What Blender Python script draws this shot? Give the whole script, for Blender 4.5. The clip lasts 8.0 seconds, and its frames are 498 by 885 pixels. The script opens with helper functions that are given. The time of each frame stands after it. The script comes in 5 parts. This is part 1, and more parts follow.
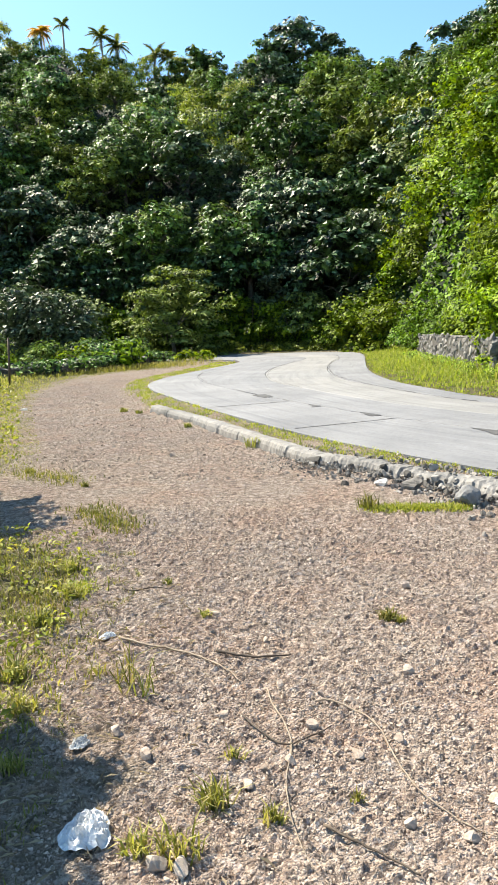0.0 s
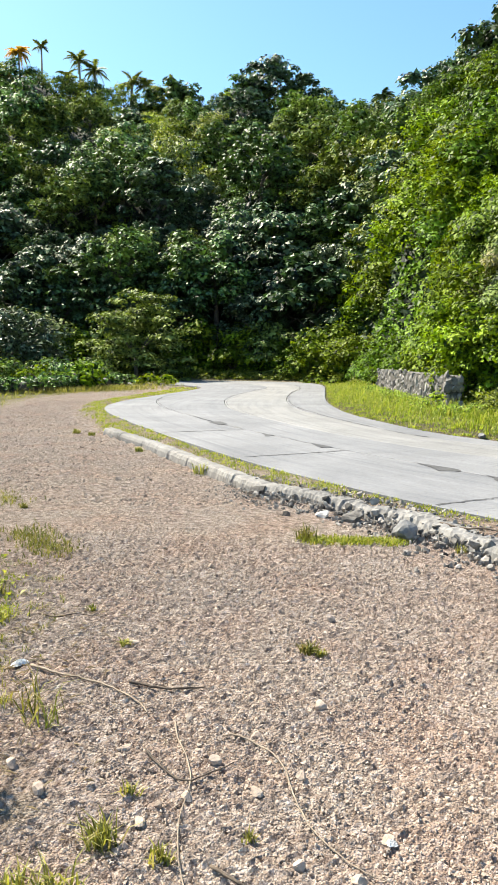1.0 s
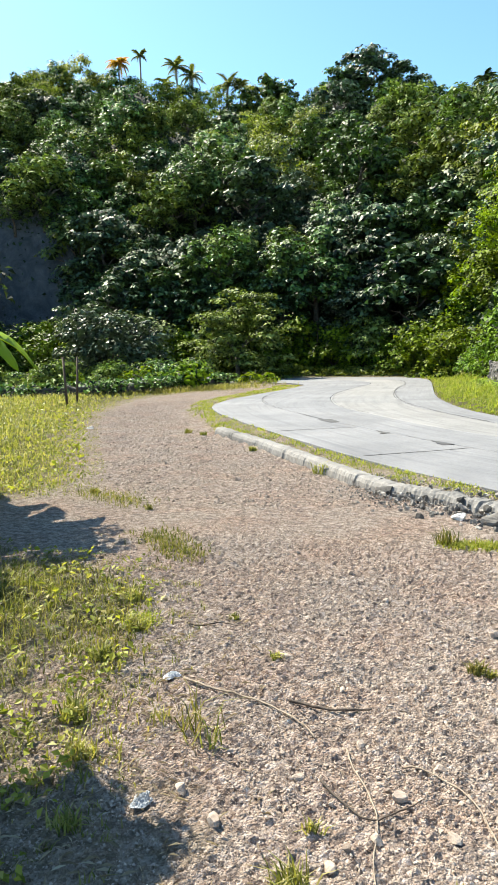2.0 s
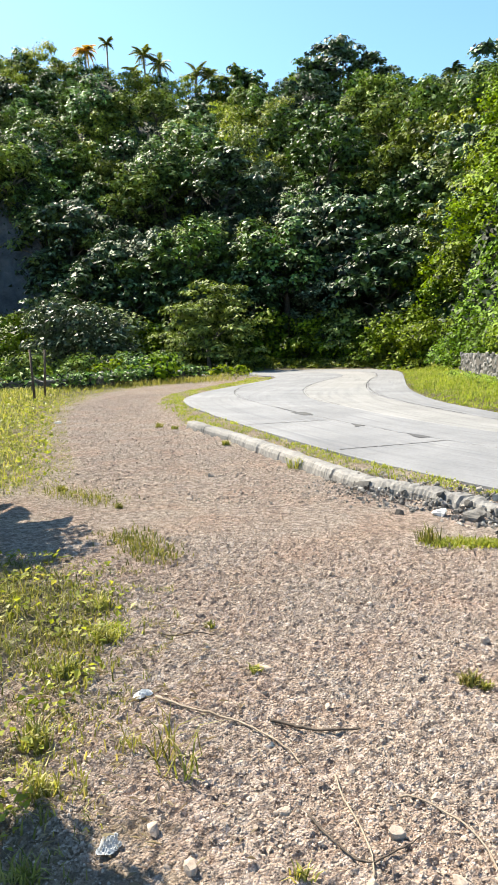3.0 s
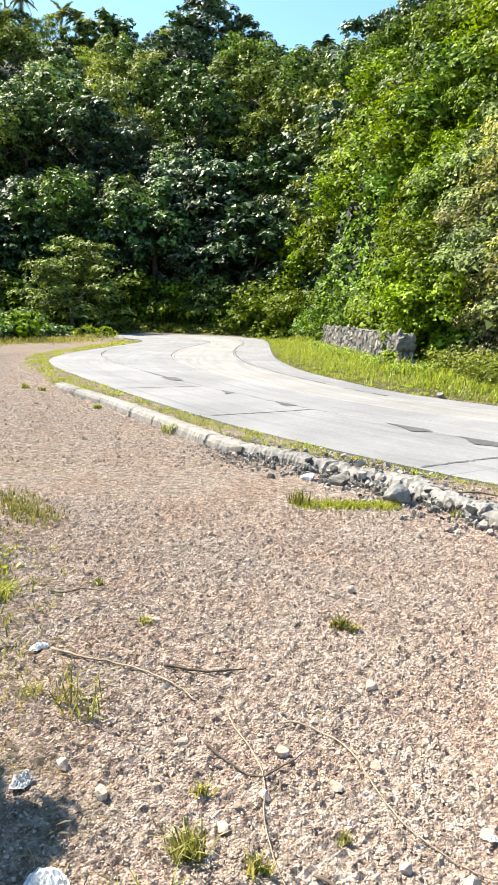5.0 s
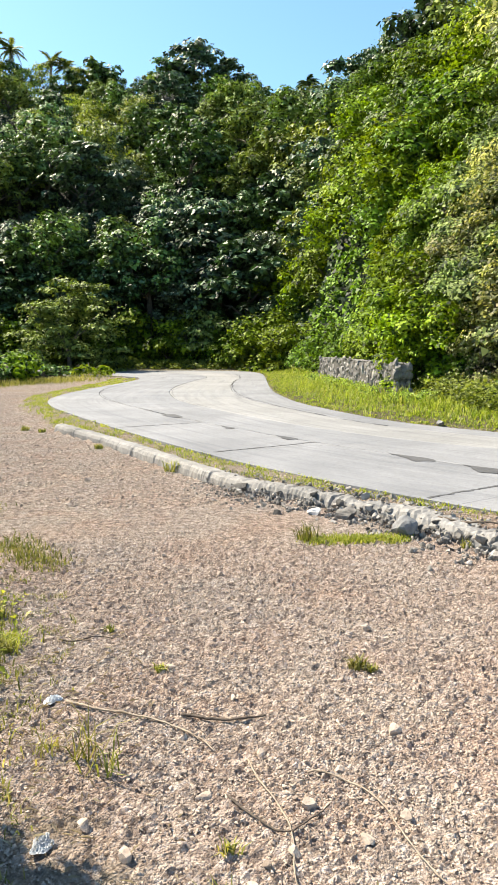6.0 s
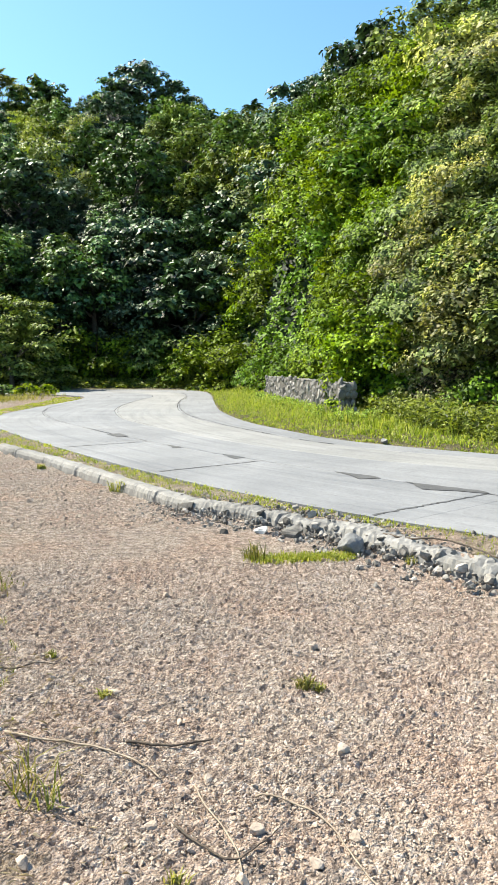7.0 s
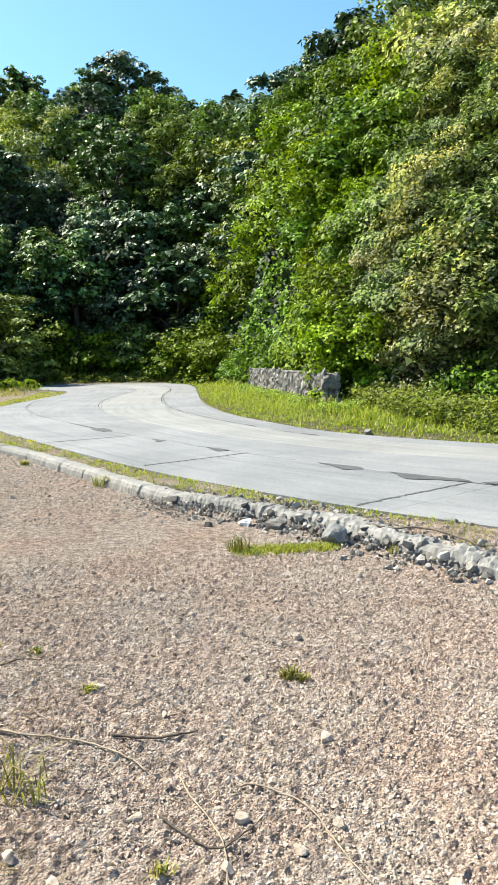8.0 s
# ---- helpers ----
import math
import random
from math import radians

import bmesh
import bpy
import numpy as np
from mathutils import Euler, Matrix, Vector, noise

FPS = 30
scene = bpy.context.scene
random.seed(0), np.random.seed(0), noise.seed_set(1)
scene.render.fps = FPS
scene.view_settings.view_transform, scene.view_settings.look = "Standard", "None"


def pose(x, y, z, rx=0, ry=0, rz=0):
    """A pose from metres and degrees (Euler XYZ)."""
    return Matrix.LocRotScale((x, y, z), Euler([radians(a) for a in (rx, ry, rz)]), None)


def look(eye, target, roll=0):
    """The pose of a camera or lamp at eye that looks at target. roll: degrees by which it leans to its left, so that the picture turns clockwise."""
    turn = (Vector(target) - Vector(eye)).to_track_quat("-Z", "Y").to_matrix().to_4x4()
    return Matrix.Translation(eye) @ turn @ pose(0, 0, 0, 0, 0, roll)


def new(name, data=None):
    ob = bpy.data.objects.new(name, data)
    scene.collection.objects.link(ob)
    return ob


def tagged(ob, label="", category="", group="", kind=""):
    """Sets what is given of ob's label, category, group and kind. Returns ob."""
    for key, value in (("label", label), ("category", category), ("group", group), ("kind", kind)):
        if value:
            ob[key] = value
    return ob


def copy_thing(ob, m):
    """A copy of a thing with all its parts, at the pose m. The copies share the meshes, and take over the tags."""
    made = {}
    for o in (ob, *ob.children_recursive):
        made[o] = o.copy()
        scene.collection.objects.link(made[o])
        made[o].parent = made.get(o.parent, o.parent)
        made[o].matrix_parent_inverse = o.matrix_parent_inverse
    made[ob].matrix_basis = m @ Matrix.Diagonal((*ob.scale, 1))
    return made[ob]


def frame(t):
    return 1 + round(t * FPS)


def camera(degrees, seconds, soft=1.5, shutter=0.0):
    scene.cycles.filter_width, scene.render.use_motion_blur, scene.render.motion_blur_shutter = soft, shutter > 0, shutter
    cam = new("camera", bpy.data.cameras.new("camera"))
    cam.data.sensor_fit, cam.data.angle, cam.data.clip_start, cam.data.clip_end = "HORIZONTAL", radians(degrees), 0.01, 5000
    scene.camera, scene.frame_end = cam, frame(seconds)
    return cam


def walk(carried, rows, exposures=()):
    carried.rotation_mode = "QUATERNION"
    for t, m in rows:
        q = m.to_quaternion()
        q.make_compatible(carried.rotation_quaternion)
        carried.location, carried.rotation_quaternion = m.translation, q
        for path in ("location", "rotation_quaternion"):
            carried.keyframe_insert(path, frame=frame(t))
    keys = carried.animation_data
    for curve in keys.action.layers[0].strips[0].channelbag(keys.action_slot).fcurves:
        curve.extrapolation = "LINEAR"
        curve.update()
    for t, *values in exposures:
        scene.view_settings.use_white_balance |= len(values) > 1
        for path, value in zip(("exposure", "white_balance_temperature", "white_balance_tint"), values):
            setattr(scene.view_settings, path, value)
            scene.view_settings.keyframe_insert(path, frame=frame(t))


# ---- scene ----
cam = camera(38.4, 8.0, 1.0)
PATH = [
    (0, (0.306, -0.416, 1.547), (0.079, 1.547, 1.24), -1.9),
    (0.5, (0.383, -0.443, 1.567), (0.267, 1.539, 1.33), 0.0),
    (1, (0.49, -0.383, 1.551), (0.367, 1.6, 1.318), 0.8),
    (1.5, (0.377, -0.296, 1.541), (0.032, 1.656, 1.279), -0.2),
    (1.7, (0.268, -0.247, 1.55), (-0.145, 1.696, 1.316), -0.7),
    (2.8, (0.119, 0.025, 1.529), (-0.179, 1.984, 1.259), -1.3),
    (3, (0.108, 0.08, 1.535), (-0.206, 2.037, 1.273), -1.0),
    (3.5, (0.015, 0.081, 1.533), (-0.097, 2.057, 1.241), -0.0),
    (4, (-0.097, 0.02, 1.558), (-0.027, 1.983, 1.178), 2.0),
    (4.5, (-0.02, -0.163, 1.567), (0.029, 1.803, 1.203), 2.8),
    (5.8, (-0.052, -0.105, 1.587), (0.042, 1.867, 1.264), -0.2),
    (6, (-0.076, -0.115, 1.602), (-0.003, 1.866, 1.337), -0.0),
    (6.5, (-0.071, -0.097, 1.593), (0.08, 1.885, 1.365), 0.4),
    (7, (-0.069, -0.093, 1.597), (0.152, 1.883, 1.385), 0.2),
    (7.5, (-0.064, -0.093, 1.598), (0.175, 1.882, 1.393), 0.1),
    (8, (-0.047, -0.11, 1.603), (0.214, 1.859, 1.369), -0.6),
]
EXPOSURES = [(0, 1.61, 6600, 12), (0.6, 1.61, 6650, 13), (1.5, 1.59, 6400, 10), (3, 1.66, 6600, 12.5), (3.5, 1.66, 6600, 13), (4, 1.81, 6600, 13), (4.5, 1.87, 6600, 13), (5.8, 1.67, 6750, 13.5), (6.5, 1.59, 6550, 10.5), (7, 1.59, 6400, 9.5), (8, 1.59, 6350, 8.5)]
walk(cam, [(t, look(e, a, r)) for t, e, a, r in PATH], EXPOSURES)
# ---- light ----
SUN_AZ, SUN_EL = -58.0, 51.0
sun_dir = Vector((math.sin(radians(SUN_AZ)) * math.cos(radians(SUN_EL)), math.cos(radians(SUN_AZ)) * math.cos(radians(SUN_EL)), math.sin(radians(SUN_EL))))
world = bpy.data.worlds.new("sky")
scene.world = world
world.use_nodes = True
wn = world.node_tree.nodes
sky = wn.new("ShaderNodeTexSky")
sky.sky_type, sky.sun_disc = "NISHITA", False
sky.sun_elevation, sky.sun_rotation = radians(SUN_EL), radians(SUN_AZ)
sky.air_density, sky.dust_density, sky.ozone_density = 1.0, 0.8, 1.0
wn["Background"].inputs["Strength"].default_value = 0.0572
tint = wn.new("ShaderNodeMix")
tint.data_type, tint.blend_type, tint.inputs[0].default_value, tint.inputs[7].default_value = "RGBA", "MULTIPLY", 1.0, (1.02, 1.41, 1.52, 1)
world.node_tree.links.new(sky.outputs[0], tint.inputs[6])
world.node_tree.links.new(tint.outputs[2], wn["Background"].inputs[0])
sun = new("sun", bpy.data.lights.new("sun", "SUN"))
sun.data.energy, sun.data.angle, sun.data.color = 5.0, radians(0.53), (1.0, 0.92, 0.74)
sun.matrix_world = look(sun_dir * 100, (0, 0, 0))


# ---- materials ----
def material(name):
    m = bpy.data.materials.new(name)
    m.use_nodes = True
    t = m.node_tree
    return m, t.nodes, t.links, t.nodes["Principled BSDF"]


def ramp(n, l, source, stops):
    r = n.new("ShaderNodeValToRGB")
    while len(r.color_ramp.elements) < len(stops):
        r.color_ramp.elements.new(0.5)
    for e, (p, c) in zip(r.color_ramp.elements, stops):
        e.position, e.color = p, (*c, 1) if len(c) == 3 else c
    l.new(source, r.inputs[0])
    return r.outputs[0]


def place(n):
    return n.new("ShaderNodeNewGeometry").outputs["Position"]


def noise_tex(n, l, vector, scale, detail=4.0, rough=0.6, distort=0.0):
    t = n.new("ShaderNodeTexNoise")
    t.inputs["Scale"].default_value, t.inputs["Detail"].default_value = scale, detail
    t.inputs["Roughness"].default_value, t.inputs["Distortion"].default_value = rough, distort
    l.new(vector, t.inputs["Vector"])
    return t.outputs["Fac"]


def blend(n, l, fac, a, b, how="MIX"):
    m = n.new("ShaderNodeMix")
    m.data_type, m.blend_type = "RGBA", how
    for socket, value in ((m.inputs[0], fac), (m.inputs[6], a), (m.inputs[7], b)):
        if isinstance(value, (int, float)):
            socket.default_value = value
        elif isinstance(value, tuple):
            socket.default_value = (*value, 1)
        else:
            l.new(value, socket)
    return m.outputs[2]


def bump(n, l, height, strength, distance, bsdf):
    b = n.new("ShaderNodeBump")
    b.inputs["Strength"].default_value, b.inputs["Distance"].default_value = strength, distance
    l.new(height, b.inputs["Height"])
    l.new(b.outputs[0], bsdf.inputs["Normal"])


def leaf_material(name, dark, light, glow, gloss=0.42, tip=None, pass_on=0.27, shine=0.3):
    """Leaves: each leaf and each plant its own tone, light passing through."""
    m, n, l, p = material(name)
    geo, info = n.new("ShaderNodeNewGeometry"), n.new("ShaderNodeObjectInfo")
    c = ramp(n, l, geo.outputs["Random Per Island"], [(0.0, dark), (0.14, dark), (0.64, light), (1.0, tip or light)])
    hsv = n.new("ShaderNodeHueSaturation")
    for key, low, high in (("Hue", 0.485, 0.512), ("Value", 0.5, 0.97)):
        r = n.new("ShaderNodeMapRange")
        r.inputs["To Min"].default_value, r.inputs["To Max"].default_value = low, high
        if key == "Hue":
            l.new(info.outputs["Random"], r.inputs[0])
        else:
            w = n.new("ShaderNodeMath")
            w.operation, w.inputs[1].default_value = "MULTIPLY", 7.31
            f = n.new("ShaderNodeMath")
            f.operation = "FRACT"
            l.new(info.outputs["Random"], w.inputs[0])
            l.new(w.outputs[0], f.inputs[0])
            l.new(f.outputs[0], r.inputs[0])
        l.new(r.outputs[0], hsv.inputs[key])
    l.new(c, hsv.inputs["Color"])
    l.new(hsv.outputs[0], p.inputs["Base Color"])
    p.inputs["Roughness"].default_value = gloss
    p.inputs["Specular IOR Level"].default_value = shine
    tr = n.new("ShaderNodeBsdfTranslucent")
    l.new(blend(n, l, 1.0, hsv.outputs[0], glow, "MULTIPLY"), tr.inputs["Color"])
    mix = n.new("ShaderNodeMixShader")
    mix.inputs[0].default_value = pass_on
    l.new(p.outputs[0], mix.inputs[1])
    l.new(tr.outputs[0], mix.inputs[2])
    l.new(mix.outputs[0], n["Material Output"].inputs[0])
    return m


LEAF_DARK = leaf_material("dark_leaf", (0.005, 0.012, 0.006), (0.118, 0.20, 0.088), (1.3, 1.6, 0.7), 0.5, None, 0.08, 0.25)
LEAF_MID = leaf_material("mid_leaf", (0.008, 0.02, 0.006), (0.172, 0.3, 0.075), (1.5, 1.6, 0.6), 0.52, None, 0.12, 0.26)
LEAF_OLIVE = leaf_material("olive_leaf", (0.024, 0.042, 0.012), (0.265, 0.35, 0.085), (1.25, 1.4, 0.6), 0.6, None, 0.14, 0.15)
LEAF_BRIGHT = leaf_material("bright_leaf", (0.016, 0.038, 0.003), (0.265, 0.395, 0.016), (1.5, 1.5, 0.5), 0.55, None, 0.22, 0.12)
LEAF_GREEN = leaf_material("fresh_leaf", (0.014, 0.034, 0.004), (0.175, 0.30, 0.016), (1.5, 1.5, 0.5), 0.55, None, 0.18, 0.12)
# Near-black leaf colour that paints deep shade into the gaps of the woods.
LEAF_GAP_SHADE = leaf_material("gap_shade_leaf", (0.004, 0.008, 0.004), (0.036, 0.064, 0.026), (1.3, 1.4, 0.7), 0.6, None, 0.05, 0.15)
LEAF_GREY = leaf_material("grey_green_leaf", (0.016, 0.028, 0.015), (0.165, 0.225, 0.12), (1.3, 1.4, 0.9), 0.5, None, 0.08, 0.3)
LEAF_YELLOW = leaf_material("yellow_leaf", (0.04, 0.065, 0.01), (0.38, 0.46, 0.07), (1.35, 1.4, 0.5), 0.5)
LEAF_DRY = leaf_material("dry_vine_leaf", (0.06, 0.078, 0.02), (0.5, 0.53, 0.16), (1.25, 1.25, 0.7), 0.6, (0.64, 0.61, 0.36), 0.38)
LEAF_BROWN = leaf_material("withered_vine_leaf", (0.10, 0.09, 0.05), (0.41, 0.38, 0.22), (1.2, 1.1, 0.8), 0.7, (0.52, 0.47, 0.35))
WEED = leaf_material("weed_leaf", (0.06, 0.10, 0.012), (0.36, 0.47, 0.07), (1.4, 1.4, 0.6), 0.5, None, 0.42)
GRASS = leaf_material("grass_blade", (0.15, 0.17, 0.04), (0.36, 0.365, 0.09), (1.3, 1.3, 0.6), 0.5, (0.45, 0.39, 0.18), 0.4)
GRASS_GREEN = leaf_material("green_grass_blade", (0.17, 0.23, 0.025), (0.42, 0.49, 0.07), (1.3, 1.3, 0.6), 0.5, (0.48, 0.46, 0.16), 0.45)
STRAW = leaf_material("dry_straw", (0.45, 0.37, 0.24), (0.8, 0.7, 0.5), (1.2, 1.1, 0.8), 0.6, (0.9, 0.8, 0.6), 0.3)
FROND_OLIVE = leaf_material("olive_frond", (0.06, 0.085, 0.02), (0.22, 0.25, 0.07), (1.3, 1.3, 0.6), 0.5, None, 0.3)
FROND_YELLOW = leaf_material("yellow_frond", (0.40, 0.27, 0.04), (0.78, 0.52, 0.09), (1.3, 1.1, 0.5), 0.5, None, 0.35)


def bark_material(name, a, b):
    m, n, l, p = material(name)
    v = place(n)
    f = noise_tex(n, l, v, 9, 6)
    l.new(ramp(n, l, f, [(0.3, a), (0.7, b)]), p.inputs["Base Color"])
    p.inputs["Roughness"].default_value = 0.85
    bump(n, l, noise_tex(n, l, v, 40), 0.5, 0.02, p)
    return m


BARK = bark_material("bark", (0.045, 0.035, 0.026), (0.13, 0.11, 0.085))
BARK_PALE = bark_material("pale_bark", (0.17, 0.145, 0.11), (0.31, 0.275, 0.22))
TWIG = bark_material("dry_twig", (0.15, 0.115, 0.085), (0.33, 0.275, 0.21))
TWIG_DARK = bark_material("dark_twig", (0.035, 0.026, 0.02), (0.1, 0.075, 0.055))


def ground_material():
    m, n, l, p = material("gravel_ground")
    v = place(n)
    fine = noise_tex(n, l, v, 150, 5, 0.7)
    mid = noise_tex(n, l, v, 22, 5, 0.6)
    wide = noise_tex(n, l, v, 1.3, 5, 0.55, 0.4)
    cells = []
    for scale in (95, 38):
        c = n.new("ShaderNodeTexVoronoi")
        c.inputs["Scale"].default_value = scale
        l.new(v, c.inputs["Vector"])
        cells.append(c)
    tone = n.new("ShaderNodeSeparateColor")
    l.new(cells[0].outputs["Color"], tone.inputs[0])
    tone2 = n.new("ShaderNodeSeparateColor")
    l.new(cells[1].outputs["Color"], tone2.inputs[0])
    gravel = ramp(n, l, tone.outputs[0], [(0.0, (0.26, 0.205, 0.165)), (0.3, (0.44, 0.365, 0.305)), (0.75, (0.55, 0.475, 0.405)), (1.0, (0.74, 0.67, 0.59))])
    big = ramp(n, l, tone2.outputs[1], [(0.0, (0.28, 0.225, 0.19)), (0.5, (0.49, 0.415, 0.355)), (1.0, (0.66, 0.59, 0.52))])
    gravel = blend(n, l, ramp(n, l, mid, [(0.44, (0, 0, 0)), (0.56, (0.85, 0.85, 0.85))]), gravel, big)
    gravel = blend(n, l, ramp(n, l, fine, [(0.3, (0.8, 0.8, 0.8)), (0.5, (0, 0, 0))]), gravel, (0.2, 0.155, 0.125))
    grit = noise_tex(n, l, v, 42, 3, 0.85)
    gravel = blend(n, l, ramp(n, l, grit, [(0.36, (0.75, 0.75, 0.75)), (0.46, (0, 0, 0))]), gravel, (0.22, 0.17, 0.14))
    gravel = blend(n, l, ramp(n, l, grit, [(0.58, (0, 0, 0)), (0.66, (0.6, 0.6, 0.6))]), gravel, (0.76, 0.69, 0.62))
    # Specks of stone and dirt colour; the dark ones also paint shadowed gaps between stones.
    specks = noise_tex(n, l, v, 17, 2.5, 0.7)
    gravel = blend(n, l, ramp(n, l, specks, [(0.39, (0.7, 0.7, 0.7)), (0.455, (0, 0, 0))]), gravel, (0.17, 0.14, 0.125))
    gravel = blend(n, l, ramp(n, l, specks, [(0.56, (0, 0, 0)), (0.62, (0.5, 0.5, 0.5))]), gravel, (0.72, 0.66, 0.62))
    gravel = blend(n, l, 1.0, gravel, (1.085, 1.03, 1.01), "MULTIPLY")
    gravel = blend(n, l, ramp(n, l, wide, [(0.42, (0, 0, 0)), (0.66, (0.8, 0.8, 0.8))]), gravel, blend(n, l, 1.0, gravel, (0.99, 0.865, 0.8), "MULTIPLY"))
    broad = noise_tex(n, l, v, 0.45, 4, 0.5, 0.6)
    gravel = blend(n, l, ramp(n, l, broad, [(0.46, (0, 0, 0)), (0.64, (0.8, 0.8, 0.8))]), gravel, blend(n, l, 1.0, gravel, (1.1, 1.12, 1.1), "MULTIPLY"))
    clods = noise_tex(n, l, v, 7.5, 6, 0.8, 0.3)
    gravel = blend(n, l, ramp(n, l, clods, [(0.36, (0.7, 0.7, 0.7)), (0.47, (0, 0, 0))]), gravel, (0.2, 0.165, 0.145))
    soil = ramp(n, l, mid, [(0.3, (0.095, 0.085, 0.045)), (0.7, (0.22, 0.195, 0.10))])
    a = n.new("ShaderNodeAttribute")
    a.attribute_name = "grassy"
    l.new(blend(n, l, a.outputs["Fac"], gravel, soil), p.inputs["Base Color"])
    p.inputs["Roughness"].default_value = 0.95
    p.inputs["Specular IOR Level"].default_value = 0.2
    p.inputs["Diffuse Roughness"].default_value = 0.7
    add = n.new("ShaderNodeMath")
    add.operation = "SUBTRACT"
    l.new(fine, add.inputs[0])
    l.new(cells[0].outputs["Distance"], add.inputs[1])
    add2 = n.new("ShaderNodeMath")
    add2.operation = "SUBTRACT"
    l.new(add.outputs[0], add2.inputs[0])
    l.new(cells[1].outputs["Distance"], add2.inputs[1])
    add3 = n.new("ShaderNodeMath")
    add3.operation, add3.inputs[1].default_value = "MULTIPLY_ADD", 2.2
    l.new(clods, add3.inputs[0])
    l.new(add2.outputs[0], add3.inputs[2])
    bump(n, l, add3.outputs[0], 1.0, 0.035, p)
    return m


def stone_material(name, a, b, c, size=1.0, spread=((0.3, 0.29, 0.29), (0.58, 0.57, 0.555), (0.69, 0.65, 0.62), (1.05, 1.02, 0.98))):
    m, n, l, p = material(name)
    v = place(n)
    info = n.new("ShaderNodeObjectInfo")
    geo = n.new("ShaderNodeNewGeometry")
    base = ramp(n, l, noise_tex(n, l, v, 14 / size, 6, 0.65), [(0.3, a), (0.5, b), (0.72, c)])
    tone = n.new("ShaderNodeMath")
    tone.operation = "ADD"
    l.new(info.outputs["Random"], tone.inputs[0])
    l.new(geo.outputs["Random Per Island"], tone.inputs[1])
    fr = n.new("ShaderNodeMath")
    fr.operation = "FRACT"
    l.new(tone.outputs[0], fr.inputs[0])
    tint = ramp(n, l, fr.outputs[0], list(zip((0.0, 0.2, 0.85, 1.0), spread)))
    l.new(blend(n, l, 1.0, base, tint, "MULTIPLY"), p.inputs["Base Color"])
    p.inputs["Roughness"].default_value = 0.88
    p.inputs["Diffuse Roughness"].default_value = 0.4
    bump(n, l, noise_tex(n, l, v, 60 / size, 6, 0.7), 0.6, 0.01, p)
    return m


# The lowest tint darkens some chips to stand for lumps in shadow.
PEBBLE = stone_material("gravel_stone", (0.34, 0.275, 0.234), (0.5, 0.42, 0.364), (0.62, 0.54, 0.48), 1.0, ((0.36, 0.33, 0.3), (0.8, 0.77, 0.72), (0.88, 0.85, 0.79), (0.97, 0.94, 0.87)))
PALE_ROCK = stone_material("pale_rock", (0.42, 0.41, 0.39), (0.6, 0.585, 0.56), (0.72, 0.7, 0.68), 1.0, ((0.9, 0.9, 0.9), (0.95, 0.95, 0.95), (1.0, 1.0, 1.0), (1.0, 1.0, 1.0)))
ROCK = stone_material("rubble_rock", (0.13, 0.125, 0.118), (0.29, 0.275, 0.26), (0.46, 0.44, 0.415), 1.0, ((0.15, 0.145, 0.14), (0.5, 0.485, 0.46), (0.95, 0.92, 0.87), (1.35, 1.31, 1.25)))
DARK_ROCK = stone_material("dark_rock", (0.04, 0.036, 0.033), (0.085, 0.078, 0.07), (0.15, 0.138, 0.125), 1.0, ((0.9, 0.9, 0.9),) * 4)
BOULDER = stone_material("boulder_stone", (0.13, 0.13, 0.132), (0.2, 0.2, 0.2), (0.27, 0.267, 0.262), 1.0, ((0.95, 0.95, 0.95),) * 4)
WALL_STONE = stone_material("wall_stone", (0.12, 0.118, 0.115), (0.28, 0.275, 0.265), (0.48, 0.47, 0.455), 2.0)


